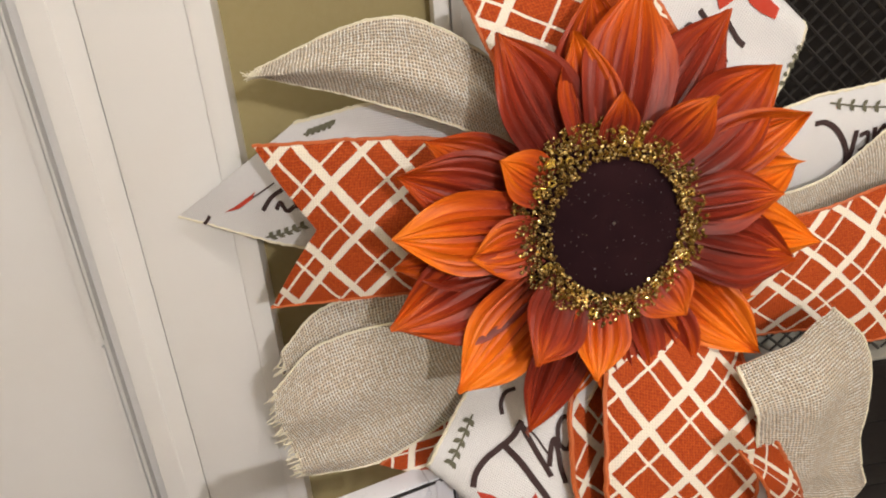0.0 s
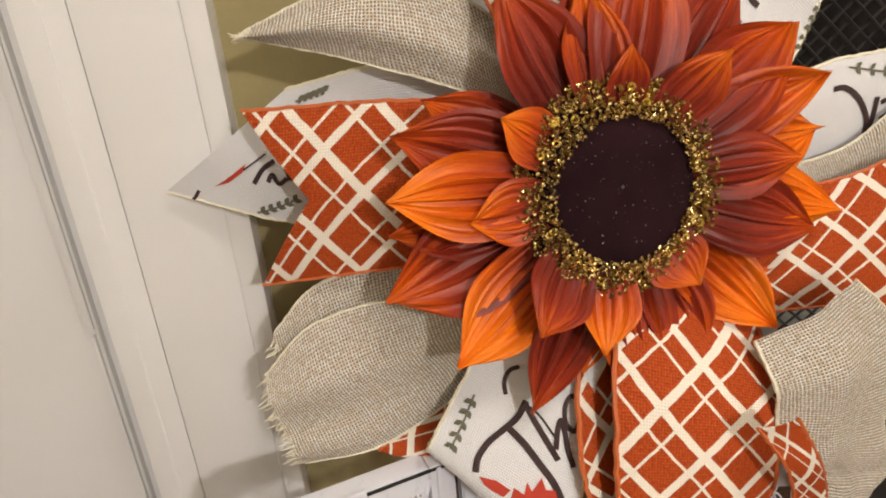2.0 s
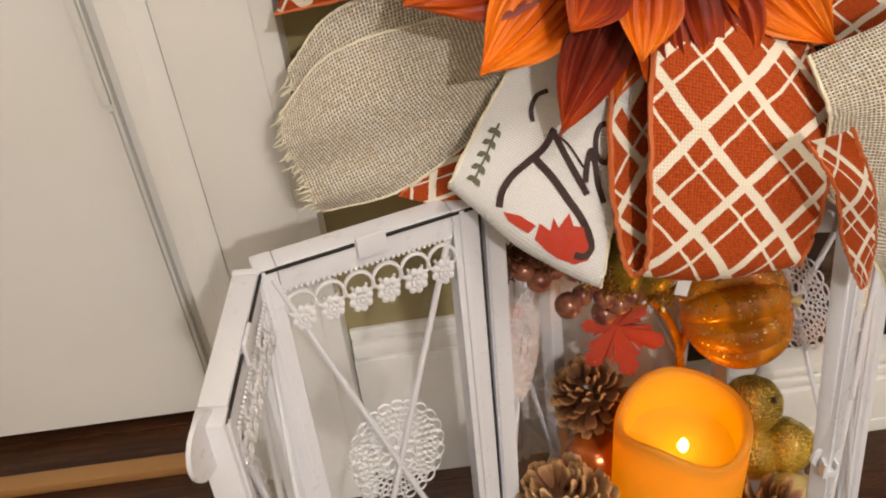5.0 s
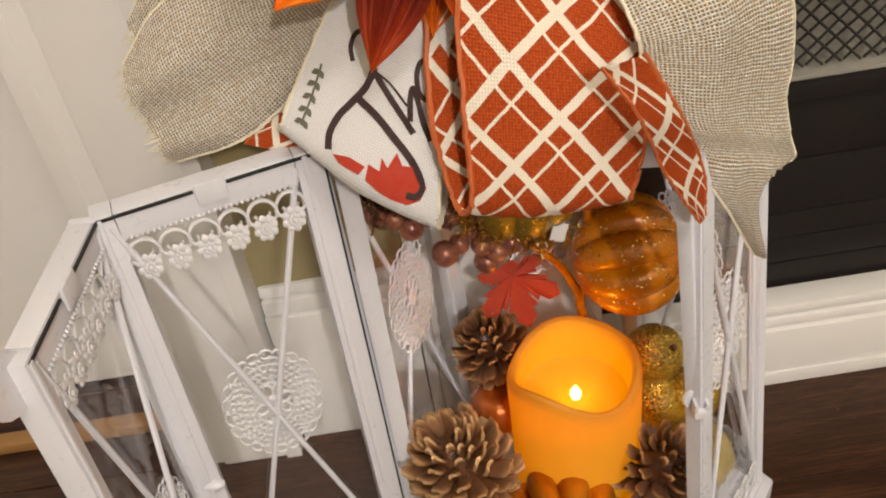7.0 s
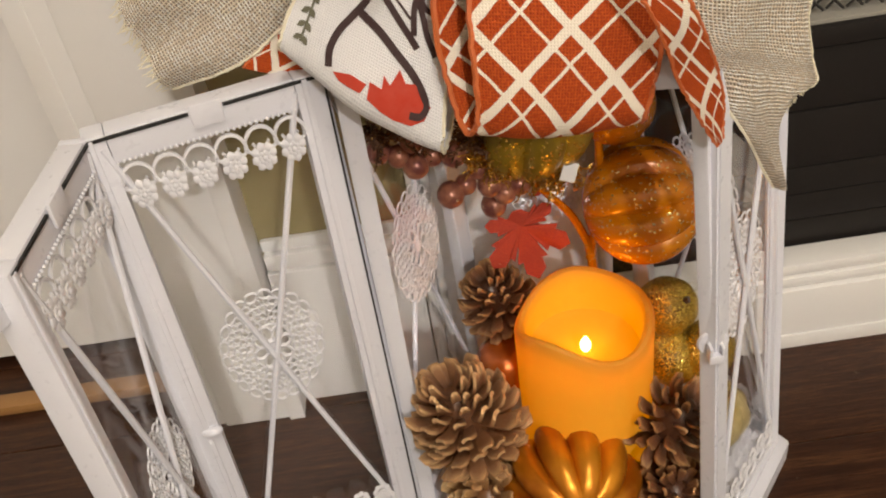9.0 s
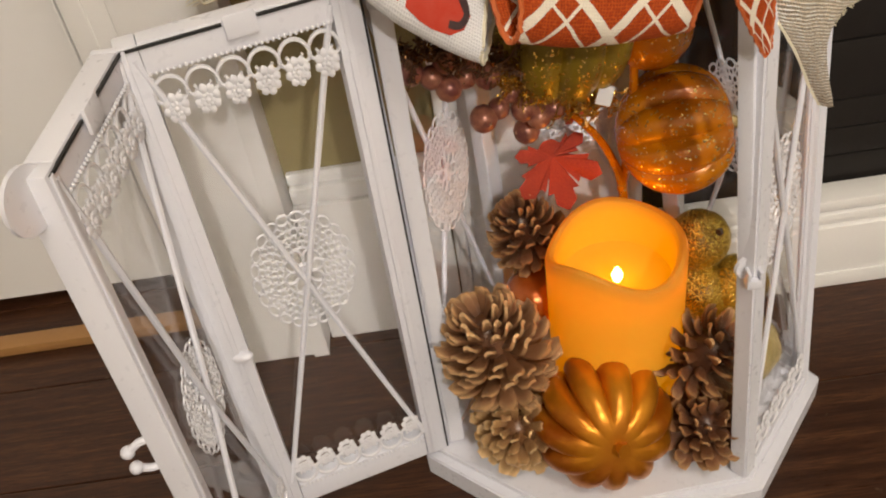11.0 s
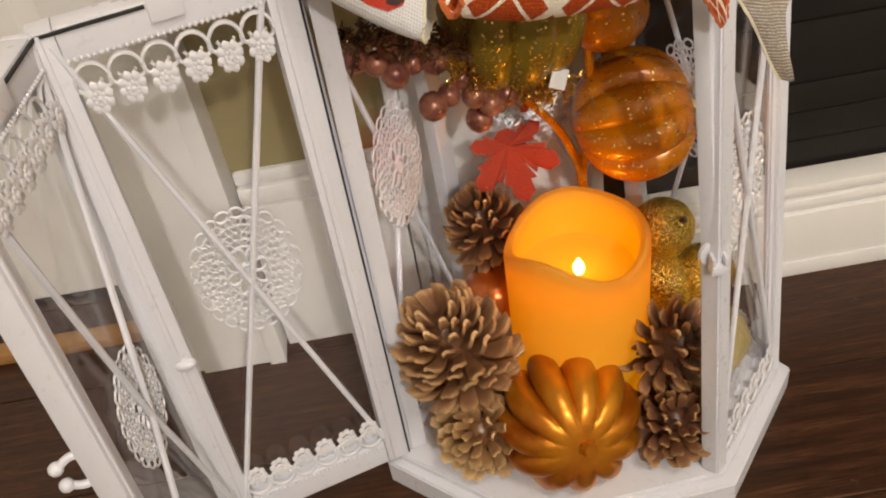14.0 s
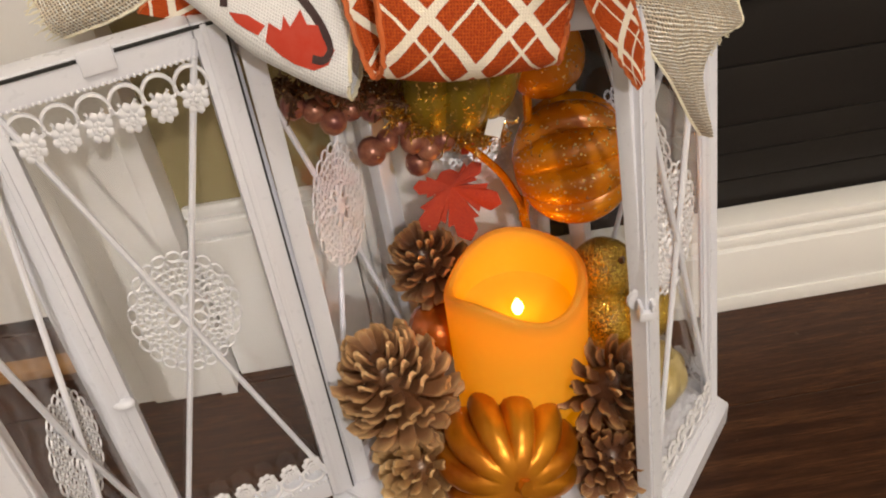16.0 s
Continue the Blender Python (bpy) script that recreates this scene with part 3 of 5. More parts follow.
for a, b in zip(rings, rings[1:]):
    for j in range(6):
        bm.faces.new((a[j], a[(j + 1) % 6], b[(j + 1) % 6], b[j]))
bm.faces.new(rings[0][::-1])
bm.faces.new(rings[-1])
part("roof", bm, M_metal, lantern, smooth=False)
panel("side_panel", lantern, RB, V3, LAN_Z0, LAN_Z1, 0.004, LEAN, tabs=False)
panel("side_panel", lantern, V3, V4, LAN_Z0, LAN_Z1, 0.004, LEAN, tabs=False)
panel("side_panel", lantern, V5, H, LAN_Z0, LAN_Z1, 0.004, (-0.003, 0.020), tabs=False)
panel("side_panel", lantern, V4, V5, LAN_Z0, LAN_Z1, 0.004, (-0.01, LEAN[1]), lace=(False, False), tabs=False)
leaf_a = panel("door_leaf", lantern, DA, H, LAN_Z0, LAN_Z1, 0.0115, SWAY, bars=(0.0085, 0.0115), rails=(0.0150, 0.0130))
leaf_b = panel("door_leaf", lantern, DB, DA, LAN_Z0, LAN_Z1, 0.0090, SWAY, bars=(0.0085, 0.0035), drop=0.017, disc=0.86, rails=(0.0120, 0.0120))

# hinge tabs, round ear and scroll handle on the door, catch on the post
ear = bmesh.new()
bmesh.ops.create_cone(ear, cap_ends=True, segments=20, radius1=0.011, radius2=0.011, depth=0.0016, matrix=pose(DB[0] - 0.003, DB[1] + SWAY[1] - 0.002, LAN_Z1 - 0.006, 90, 0, 75))
part("ear", ear, M_metal, leaf_b)
hb = bmesh.new()
for sgn in (-1, 1):
    tube(hb, [(DB[0] - 0.002 - 0.012 * t, DB[1] + 0.012 - 0.004 * t, 0.165 + sgn * (0.004 + 0.004 * math.sin(3 * t))) for t in [i / 8 for i in range(9)]], 0.0016, 7)
    ball(hb, (DB[0] - 0.0145, DB[1] + 0.008, 0.165 + sgn * 0.0048), 0.0028, 2)
part("scroll_handle", hb, M_metal, leaf_b)
kb = bmesh.new()
ball(kb, (DA[0] + 0.006, DA[1] + 0.004, 0.1365), 0.0034, 2, (1.6, 1, 0.8))
tube(kb, [(DA[0] - 0.004, DA[1] + 0.007, 0.1365), (DA[0] + 0.008, DA[1] + 0.005, 0.1365)], 0.0022, 8)
part("knob", kb, M_metal, leaf_a)
cb = bmesh.new()
px, py = 0.1690, 0.2345
bmesh.ops.create_cone(cb, cap_ends=True, segments=20, radius1=0.0072, radius2=0.0066, depth=0.0012, matrix=pose(px, py + 0.0015, 0.158, 90))
box(cb, (px - 0.0034, py - 0.005, 0.1505), (px + 0.0034, py + 0.0004, 0.1555), 0.0012)
box(cb, (px - 0.0034, py - 0.005, 0.1556), (px - 0.0018, py + 0.0004, 0.1600), 0.0006)
box(cb, (px + 0.0018, py - 0.005, 0.1556), (px + 0.0034, py + 0.0004, 0.1600), 0.0006)
part("catch", cb, M_metal, lantern)

# ---- what stands in the lantern ----
FL = 0.0217


def candle():
    c = empty("candle", (0.1225, 0.2900, FL), label="lit orange-glowing wavy-rimmed wax pillar candle", category="candle")
    bm = bmesh.new()
    seg, r, t = 56, 0.0350, 0.0054
    prof = [(r - 0.002, 0), (r, 0.003), (r, 0.04), (r, 0.08), (r, "rim4"), (r, "rim3"), (r, "rim0"), (r - 0.0010, "rim1"), (r - t * 0.5, "rim2"), (r - t + 0.001, "rim1"), (r - t, "rim0"), (r - t, "rim3"), (r - t, 0.095), (r - t - 0.001, 0.0885), (r - t - 0.006, 0.0865), (0.0005, 0.0865)]
    uvl = bm.loops.layers.uv.new("UVMap")
    rings, below = [], {}
    for rad, z in prof:
        ring = []
        for j in range(seg):
            a = 2 * math.pi * j / seg
            wave = 0.112 + 0.0046 * math.cos(2 * (a - 0.95)) + 0.0032 * math.cos(3 * a + 0.6)
            zz = wave + {"rim4": -0.016, "rim3": -0.007, "rim0": -0.003, "rim1": -0.0008, "rim2": 0.0}[z] if isinstance(z, str) else z
            v = bm.verts.new((rad * math.cos(a), rad * math.sin(a), zz))
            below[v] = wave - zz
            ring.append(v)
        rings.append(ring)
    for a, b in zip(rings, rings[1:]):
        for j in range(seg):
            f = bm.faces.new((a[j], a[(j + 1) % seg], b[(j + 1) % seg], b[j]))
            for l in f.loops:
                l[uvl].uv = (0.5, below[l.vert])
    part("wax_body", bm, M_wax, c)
    fb = bmesh.new()
    ball(fb, (0, -0.004, 0.0950), 0.0036, 3, (0.8, 0.8, 1.5))
    for v in fb.verts:
        if v.co.z > 0.0950:
            s = 1 - 0.6 * (v.co.z - 0.0950) / 0.0055
            v.co.x *= s
            v.co.y = -0.004 + (v.co.y + 0.004) * s
    part("flame", fb, M_flame, c, "glowing plastic flame tip")
    return c


candle()


def pumpkin(name, place, r, squash, lobes, mat, label, category, turn=(0, 0, 0), depth=0.16, stem=0.3, stem_mat=None, pear=0.0):
    """A ribbed gourd with a stem, resting or hung at place."""
    ob = empty(name, (0, 0, 0), label=label, category=category)
    ob.matrix_world = pose(*place, *turn)
    bm = bmesh.new()
    nu, nv = lobes * 8, 22
    rings = []
    for i in range(nv + 1):
        th = math.pi * i / nv
        ring = []
        for j in range(nu):
            a = 2 * math.pi * j / nu
            lob = 1 - depth * (1 - abs(math.sin(lobes * a / 2)) ** 0.55) * math.sin(th) ** 0.4
            dim = 1 - 0.13 * math.exp(-((th) / 0.50) ** 2)
            rr = r * math.sin(th) * lob * (1 - pear * math.cos(th))
            z = r * squash * math.cos(th) * dim
            ring.append(bm.verts.new((rr * math.cos(a), rr * math.sin(a), z)))
        rings.append(ring)
    for a, b in zip(rings, rings[1:]):
        for j in range(nu):
            bm.faces.new((a[j], a[(j + 1) % nu], b[(j + 1) % nu], b[j]))
    bmesh.ops.remove_doubles(bm, verts=bm.verts, dist=1e-6)
    part("flesh", bm, mat, ob)
    if stem:
        sb = bmesh.new()
        pts = [(0, 0, r * squash * 0.3), (0.02 * r, 0, r * squash * 0.74), (0.1 * r, 0.03 * r, r * squash * 0.79 + r * stem)]
        tube(sb, spline(pts, 6), r * 0.14, 7, taper=r * 0.11)
        for v in sb.verts:
            v.co += Vector((random.uniform(-1, 1), random.uniform(-1, 1), random.uniform(-1, 1))) * r * 0.015
        part("stem", sb, stem_mat or mat, ob)
    return ob


pumpkin("pumpkin", (0.1062, 0.2475, 0.0520), 0.0365, 0.92, 11, M_goldpk, "small metallic orange-gold pumpkin leaning on the candle", "pumpkin", (68, 8, 0), 0.24, 0.16, M_goldpk)
pumpkin("pumpkin", (0.1630, 0.3330, 0.1650), 0.0335, 0.92, 9, M_orangepk, "glossy orange glittered pumpkin pick with gold stem", "pumpkin", (20, 78, 10), 0.19, 0.22, M_creampk)
pumpkin("gourd", (0.1070, 0.3260, 0.2370), 0.0340, 1.15, 9, M_greenpk, "olive green glittered ribbed gourd hanging in the lantern", "gourd", (8, 4, 20), 0.17, 0.15, M_greenpk)
pumpkin("gourd", (0.1500, 0.3420, 0.2270), 0.0190, 1.5, 7, M_orangepk, "small glittered amber gourd with a pale neck", "gourd", (10, -8, 0), 0.05, 0.2, M_orangepk, 0.35)
pumpkin("bauble", (0.1425, 0.3180, 0.2370), 0.0095, 1.0, 6, M_orangepk, "small round orange glitter bauble on the pick", "bauble", (0, 0, 0), 0.02, 0)
pumpkin("bauble", (0.0835, 0.3160, 0.0800), 0.0175, 0.95, 8, M_ball, "shiny copper-orange bauble beside the candle", "bauble", (0, 0, 0), 0.03, 0)
pumpkin("acorn", (0.1735, 0.3200, 0.1010), 0.0165, 1.15, 8, M_goldglit, "gold glittered acorn behind the candle", "acorn", (35, 30, 0), 0.04, 0.2, M_cone_brown)
pumpkin("acorn", (0.1750, 0.3120, 0.0700), 0.0170, 1.2, 8, M_goldglit, "gold glittered acorn behind the candle", "acorn", (20, -20, 0), 0.04, 0)
pumpkin("acorn", (0.1930, 0.3080, 0.0760), 0.0155, 1.1, 8, M_goldglit, "copper glittered acorn by the side glass", "acorn", (-20, 30, 0), 0.04, 0)
pumpkin("gourd", (0.1885, 0.2830, 0.0520), 0.0200, 1.1, 8, M_creampk, "small cream and gilt striped gourd by the glass", "gourd", (15, 20, 0), 0.14, 0.3, M_creampk)


def scale_mesh(bm_scale, width, tip):
    bm = bmesh.new()
    uvl = bm.loops.layers.uv.new("UVMap")
    nx, ny = 5, 4
    grid = []
    for i in range(nx + 1):
        u = i / nx
        w = width * (0.42 + 0.58 * math.sin(min(1, u * 1.05) * math.pi * 0.55)) * (1 if u < 0.82 else 1 - (u - 0.82) * tip)
        row = []
        for j in range(ny + 1):
            v = j / ny * 2 - 1
            row.append((bm.verts.new((u, w * v, 0.30 * u * u * u + 0.05 * (1 - v * v) * u)), min(1.0, u * (0.86 + 0.2 * v * v))))
        grid.append(row)
    for i in range(nx):
        for j in range(ny):
            q = (grid[i][j], grid[i + 1][j], grid[i + 1][j + 1], grid[i][j + 1])
            f = bm.faces.new([v for v, _ in q])
            for l, (_, u) in zip(f.loops, q):
                l[uvl].uv = (u, 0.5)
    out = bmesh.ops.extrude_face_region(bm, geom=list(bm.faces))
    vs = [g for g in out["geom"] if isinstance(g, bmesh.types.BMVert)]
    bmesh.ops.translate(bm, verts=vs, vec=(0, 0, -0.11))
    return bm


SCALES = {}
for key, m in (("gold", M_cone_gold), ("brown", M_cone_brown), ("gilt", M_cone_glit)):
    SCALES[key] = mesh_of("scale", scale_mesh(1, 0.19, 2.2), m)


def pinecone(place, r, length, turn, key, label, count=64, open_=1.0):
    """A cone of spoon-shaped scales set in a spiral round a core."""
    ob = empty("pine_cone", (0, 0, 0), label=label, category="pine cone", group="pine cones in the lantern")
    ob.matrix_world = pose(*place, *turn)
    core = bmesh.new()
    ball(core, (0, 0, 0), 1, 2, (r * 0.48, r * 0.48, length * 0.44))
    part("core", core, {"gold": M_cone_gold, "brown": M_cone_brown, "gilt": M_cone_glit}[key], ob)
    rnd = random.Random(int(place[0] * 1e5))
    for i in range(count):
        f = (i + 0.5) / count
        z = length * (f - 0.5) * 1.15
        girth = math.sin(math.pi * (0.16 + 0.80 * f)) ** 0.8
        a = i * 2.39996
        pitch = -40 * open_ + 112 * f + rnd.uniform(-11, 11)
        size = r * (0.42 + 0.24 * girth) * rnd.uniform(0.88, 1.14)
        base = 0.36 * r * girth
        s = part("scale", SCALES[key], None, ob)
        s.matrix_local = (pose(0, 0, z * 0.72, 0, 0, math.degrees(a)) @ pose(base, 0, 0, 0, -pitch * 0.80 + 6, 0) @ pose(0, 0, 0, rnd.uniform(-11, 11), 0, rnd.uniform(-12, 12))
                          @ Matrix.Diagonal((size, size * (0.85 + 0.3 * girth), size, 1)))
    return ob


pinecone((0.0570, 0.2680, 0.0950), 0.0290, 0.058, (4, -14, 0), "gold", "large open pine cone with gold-brushed tips", 120, 1.0)
pinecone((0.0640, 0.2540, 0.0480), 0.0245, 0.044, (38, 10, -30), "gilt", "gold glittered pine cone on the lantern floor", 76, 1.0)
pinecone((0.0830, 0.3330, 0.1120), 0.0215, 0.046, (8, -20, 20), "brown", "brown pine cone with pale tips behind the candle", 80, 1.0)
pinecone((0.1610, 0.2590, 0.0800), 0.0225, 0.040, (12, 30, 0), "brown", "dark brown open pine cone beside the candle", 58, 1.25)
pinecone((0.1560, 0.2420, 0.0440), 0.0225, 0.040, (30, -4, 10), "brown", "brown pine cone on the lantern floor by the post", 76)


def maple(name, place, turn, size, mat, label, spin=0):
    """A lobed maple leaf with a little thickness and curl."""
    bm = bmesh.new()
    lobes = [(90, 1.0), (38, 0.92), (142, 0.92), (-18, 0.66), (198, 0.66)]
    outline = []
    for k, (ang, ln) in enumerate(sorted(lobes, key=lambda q: q[0])):
        a = radians(ang)
        for da, f in ((-0.44, 0.42), (-0.42, 0.70), (-0.27, 0.66), (-0.22, 0.86), (0, 1.0), (0.22, 0.86), (0.27, 0.66), (0.42, 0.70), (0.44, 0.42)):
            outline.append((ln * f * math.cos(a + da), ln * f * math.sin(a + da)))
    outline += [(-0.08, -0.3), (0.08, -0.3)]
    c = bm.verts.new((0, 0, 0.05))
    vs = [bm.verts.new((x, y, 0.16 * (x * x) - 0.2 * max(0, y) ** 2 + 0.05 * math.sin(7 * x))) for x, y in outline]
    for j in range(len(vs)):
        bm.faces.new((c, vs[j], vs[(j + 1) % len(vs)]))
    out = bmesh.ops.extrude_face_region(bm, geom=list(bm.faces))
    bmesh.ops.translate(bm, verts=[g for g in out["geom"] if isinstance(g, bmesh.types.BMVert)], vec=(0, 0, -0.015))
    ob = tagged(part(name, bm, mat), label, "leaf")
    ob.matrix_world = pose(*place, *turn) @ pose(0, 0, 0, 0, 0, spin) @ Matrix.Diagonal((size, size, size, 1))
    return ob


maple("maple_leaf", (0.1010, 0.3440, 0.1520), (52, 0, -8), 0.0300, M_maple, "red fabric maple leaf with green-brown edges", 195)
maple("maple_leaf", (0.1180, 0.3480, 0.1800), (55, 0, 10), 0.0220, M_maple, "dark red fabric maple leaf behind the berries", 20)
maple("maple_leaf", (0.0800, 0.3380, 0.2560), (55, 0, 0), 0.0160, M_maple, "orange red fabric maple leaf under the bow", 60)

spray = empty("berry_spray", label="glittery fall pick with plum berries and bronze fern", category="berry spray")
rnd = random.Random(11)
bm = bmesh.new()
tube(bm, spline([(0.1370, 0.3400, 0.0300), (0.1385, 0.3420, 0.1150), (0.1300, 0.3380, 0.1520), (0.1140, 0.3280, 0.1820), (0.0900, 0.3180, 0.2110), (0.0400, 0.3120, 0.2400)], 30), 0.0030, 7, taper=0.0012)
tube(bm, spline([(0.1370, 0.3420, 0.1250), (0.1420, 0.3400, 0.1700), (0.1400, 0.3300, 0.2350)], 14), 0.0028, 7, taper=0.002)
part("stem", bm, M_orangepk, spray, "amber glittered plastic stem")
for x, y, z, r in ((0.0368, 0.310, 0.2265, 0.0056), (0.0455, 0.309, 0.2230, 0.0050), (0.0525, 0.308, 0.2170, 0.0056), (0.0525, 0.311, 0.2290, 0.0054), (0.0605, 0.312, 0.2190, 0.0048),
                   (0.0650, 0.313, 0.2275, 0.0050), (0.0700, 0.309, 0.2200, 0.0058), (0.0662, 0.308, 0.1985, 0.0060), (0.0738, 0.311, 0.2010, 0.0048), (0.0850, 0.310, 0.1995, 0.0056),
                   (0.0915, 0.309, 0.1945, 0.0052), (0.0985, 0.310, 0.1975, 0.0052), (0.0860, 0.316, 0.1830, 0.0058), (0.0905, 0.314, 0.2060, 0.0048), (0.0800, 0.313, 0.2070, 0.0045)):
    b_ = bmesh.new()
    ball(b_, (x, y, z + 0.0065), r * 1.12, 2, (1, 1, 1.04))
    part("berry", b_, M_berry, spray)


def fern(count, at_, spread, mat, length, thick, nm):
    bm = bmesh.new()
    for i in range(count):
        t = rnd.random()
        a, b = Vector(at_[0]), Vector(at_[1])
        p = a.lerp(b, t) + Vector((rnd.gauss(0, 0.003), rnd.gauss(0, 0.003), rnd.gauss(0, 0.003)))
        d = Vector((rnd.uniform(-1, 1), rnd.uniform(-0.9, 0.3), rnd.uniform(-0.5, 1))).normalized() * spread * rnd.uniform(0.5, 1)
        q = p + d * length
        tube(bm, [p, p.lerp(q, 0.5) + Vector((0, 0, 0.002)), q], thick, 4, taper=thick * 0.4)
        for j in range(5):
            s = p.lerp(q, 0.3 + 0.15 * j)
            e = Vector((rnd.uniform(-1, 1), rnd.uniform(-1, 1), rnd.uniform(-1, 1))).normalized() * 0.0032
            tube(bm, [s, s + e], thick * 0.8, 3, taper=thick * 0.4)
    return tagged(part(nm, bm, mat, spray), kind="stuff")


tag = bmesh.new()
box(tag, (-0.004, -0.0003, -0.0045), (0.004, 0.0003, 0.0045), 0.0002, pose(0.1215, 0.3060, 0.2090, -20, 28, 10))
part("paper_tag", tag, M_canvas, spray, "small blank white paper tag")
fern(110, ((0.034, 0.309, 0.243), (0.088, 0.312, 0.228)), 1, M_brownfern, 0.014, 0.0008, "bronze_fern")
fern(240, ((0.078, 0.309, 0.224), (0.122, 0.316, 0.200)), 1, M_twig, 0.014, 0.00062, "gold_fern")


# ---- the bow on top ----
bow = empty("bow", label="layered bow of rust plaid, printed white and cream burlap ribbon", category="bow")


class Ribbon:
    """A strip of cloth between two rails, swelling by bulge, with an optional V cut at its far end."""

    def __init__(self, left, right, bulge=0.004, notch=0.0, ripple=0.0, n=40, m=18, fray=0.0, seed=1, up=0.0):
        left, right = [[Vector(p) + Vector((-0.2 * up, 0, up)) for p in q] for q in (left, right)]
        self.l, self.r = spline(left, 120), spline(right, 120)
        self.bulge, self.notch, self.ripple, self.n, self.m, self.fray, self.seed = bulge, notch, ripple, n, m, fray, seed
        self.len = [0.0]
        for i in range(120):
            a = (self.l[i] + self.r[i]) / 2
            b = (self.l[i + 1] + self.r[i + 1]) / 2
            self.len.append(self.len[-1] + (b - a).length)

    def at(self, u, v):
        f = max(0.0, min(0.9999, u)) * 120
        v = max(0.0, min(1.0, v))
        k = int(f)
        t = f - k
        a, b = self.l[k].lerp(self.l[k + 1], t), self.r[k].lerp(self.r[k + 1], t)
        along = (self.l[min(k + 2, 120)] + self.r[min(k + 2, 120)] - self.l[max(k - 1, 0)] - self.r[max(k - 1, 0)])
        nrm = along.cross(b - a)
        nrm = nrm.normalized() if nrm.length > 1e-9 else Vector((0, -1, 0))
        p = a.lerp(b, v)
        swell = self.bulge * max(0.0, math.sin(math.pi * v)) ** 0.8 + self.ripple * math.sin(v * 9 + u * 3.1 + self.seed) * math.sin(math.pi * v)
        wob = 0.0012 * noise.noise(p * 45 + Vector((self.seed * 3.7, 0, 0)))
        return p + nrm * (swell + wob), nrm, self.len[k] + t * (self.len[k + 1] - self.len[k]), (b - a).length

    def cut(self, u, v):
        e = 1 - self.notch * (1 - abs(2 * v - 1))
        if self.fray:
            e -= self.fray * abs(noise.noise(Vector((v * 37, self.seed, 0))))
        return u * e

    def build(self, name, mat, width, label="", hem=None, hem_r=0.0008, thick=0.0006, hem_ends=True):
        bm = bmesh.new()
        uvl = bm.loops.layers.uv.new("UVMap")
        front, back = [], []
        for i in range(self.n + 1):
            fr, bk = [], []
            for j in range(self.m + 1):
                v = j / self.m
                p, nrm, s, w = self.at(self.cut(i / self.n, v), v)
                uv = (s + 0.013 * self.seed, v * width + 0.009 * self.seed)
                fr.append((bm.verts.new(p + nrm * thick / 2), uv))
                bk.append((bm.verts.new(p - nrm * thick / 2), uv))
            front.append(fr)
            back.append(bk)
        quads = []
        for i in range(self.n):
            for j in range(self.m):
                quads.append((front[i][j], front[i + 1][j], front[i + 1][j + 1], front[i][j + 1]))
                quads.append((back[i][j], back[i][j + 1], back[i + 1][j + 1], back[i + 1][j]))
        for i in range(self.n):
            for j in (0, self.m):
                quads.append((front[i][j], front[i + 1][j], back[i + 1][j], back[i][j]))
        for j in range(self.m):
            for i in (0, self.n):
                quads.append((front[i][j], front[i][j + 1], back[i][j + 1], back[i][j]))
        for q in quads:
            f = bm.faces.new([v for v, _ in q])
            for l, (_, uv) in zip(f.loops, q):
                l[uvl].uv = uv
        ob = part(name, bm, mat, bow, label)
        if hem:
            for v in (0.004, 0.996):
                hb = bmesh.new()
                pts = [self.at(self.cut(i / 70, v), v)[0] for i in range(71)]
                rnd_ = random.Random(self.seed)
                pts = [p + Vector((rnd_.uniform(-1, 1), rnd_.uniform(-1, 1), rnd_.uniform(-1, 1))) * hem_r * 0.35 for p in pts]
                tube(hb, pts, hem_r, 5)
                part("hem", hb, hem, ob)
        return ob

    def ink(self, parent, name, strokes, mat, side=1, lift=0.0008):
        """Flat printed strokes: lists of (u, v, half width in metres) draped on the cloth."""
        bm = bmesh.new()
        for st in strokes:
            pts = spline([(a, b, w) for a, b, w in st], max(8, 6 * len(st)))
            prev = None
            world = [self.at(p.x, p.y) for p in pts]
            for i, (q, nrm, _, _) in enumerate(world):
                d = world[min(i + 1, len(pts) - 1)][0] - world[max(i - 1, 0)][0]
                sd = d.cross(nrm)
                sd = sd.normalized() * max(0.0002, pts[i].z) if sd.length > 1e-9 else Vector((0, 0, 0))
                o = q + nrm * lift * side
                pair = (bm.verts.new(o + sd), bm.verts.new(o - sd))
                if prev:
                    bm.faces.new((prev[0], pair[0], pair[1], prev[1]))
                prev = pair
        return part(name, bm, mat, parent)

    def patch(self, parent, name, uvs, mat, side=1, lift=0.0007):
        """A flat printed shape with this outline in (u, v)."""
        bm = bmesh.new()
        cu, cv = sum(p[0] for p in uvs) / len(uvs), sum(p[1] for p in uvs) / len(uvs)
        rings = []
        for f in (1.0, 0.66, 0.33):
            ring = []
            for a, b in uvs:
                q, nrm, _, _ = self.at(cu + (a - cu) * f, cv + (b - cv) * f)
                ring.append(bm.verts.new(q + nrm * lift * side))
            rings.append(ring)
        q, nrm, _, _ = self.at(cu, cv)
        c = bm.verts.new(q + nrm * lift * side)
        n = len(uvs)
        for a, b in zip(rings, rings[1:]):
            for j in range(n):
                bm.faces.new((a[j], a[(j + 1) % n], b[(j + 1) % n], b[j]))
        for j in range(n):
            bm.faces.new((rings[-1][j], rings[-1][(j + 1) % n], c))
        return part(name, bm, mat, parent)


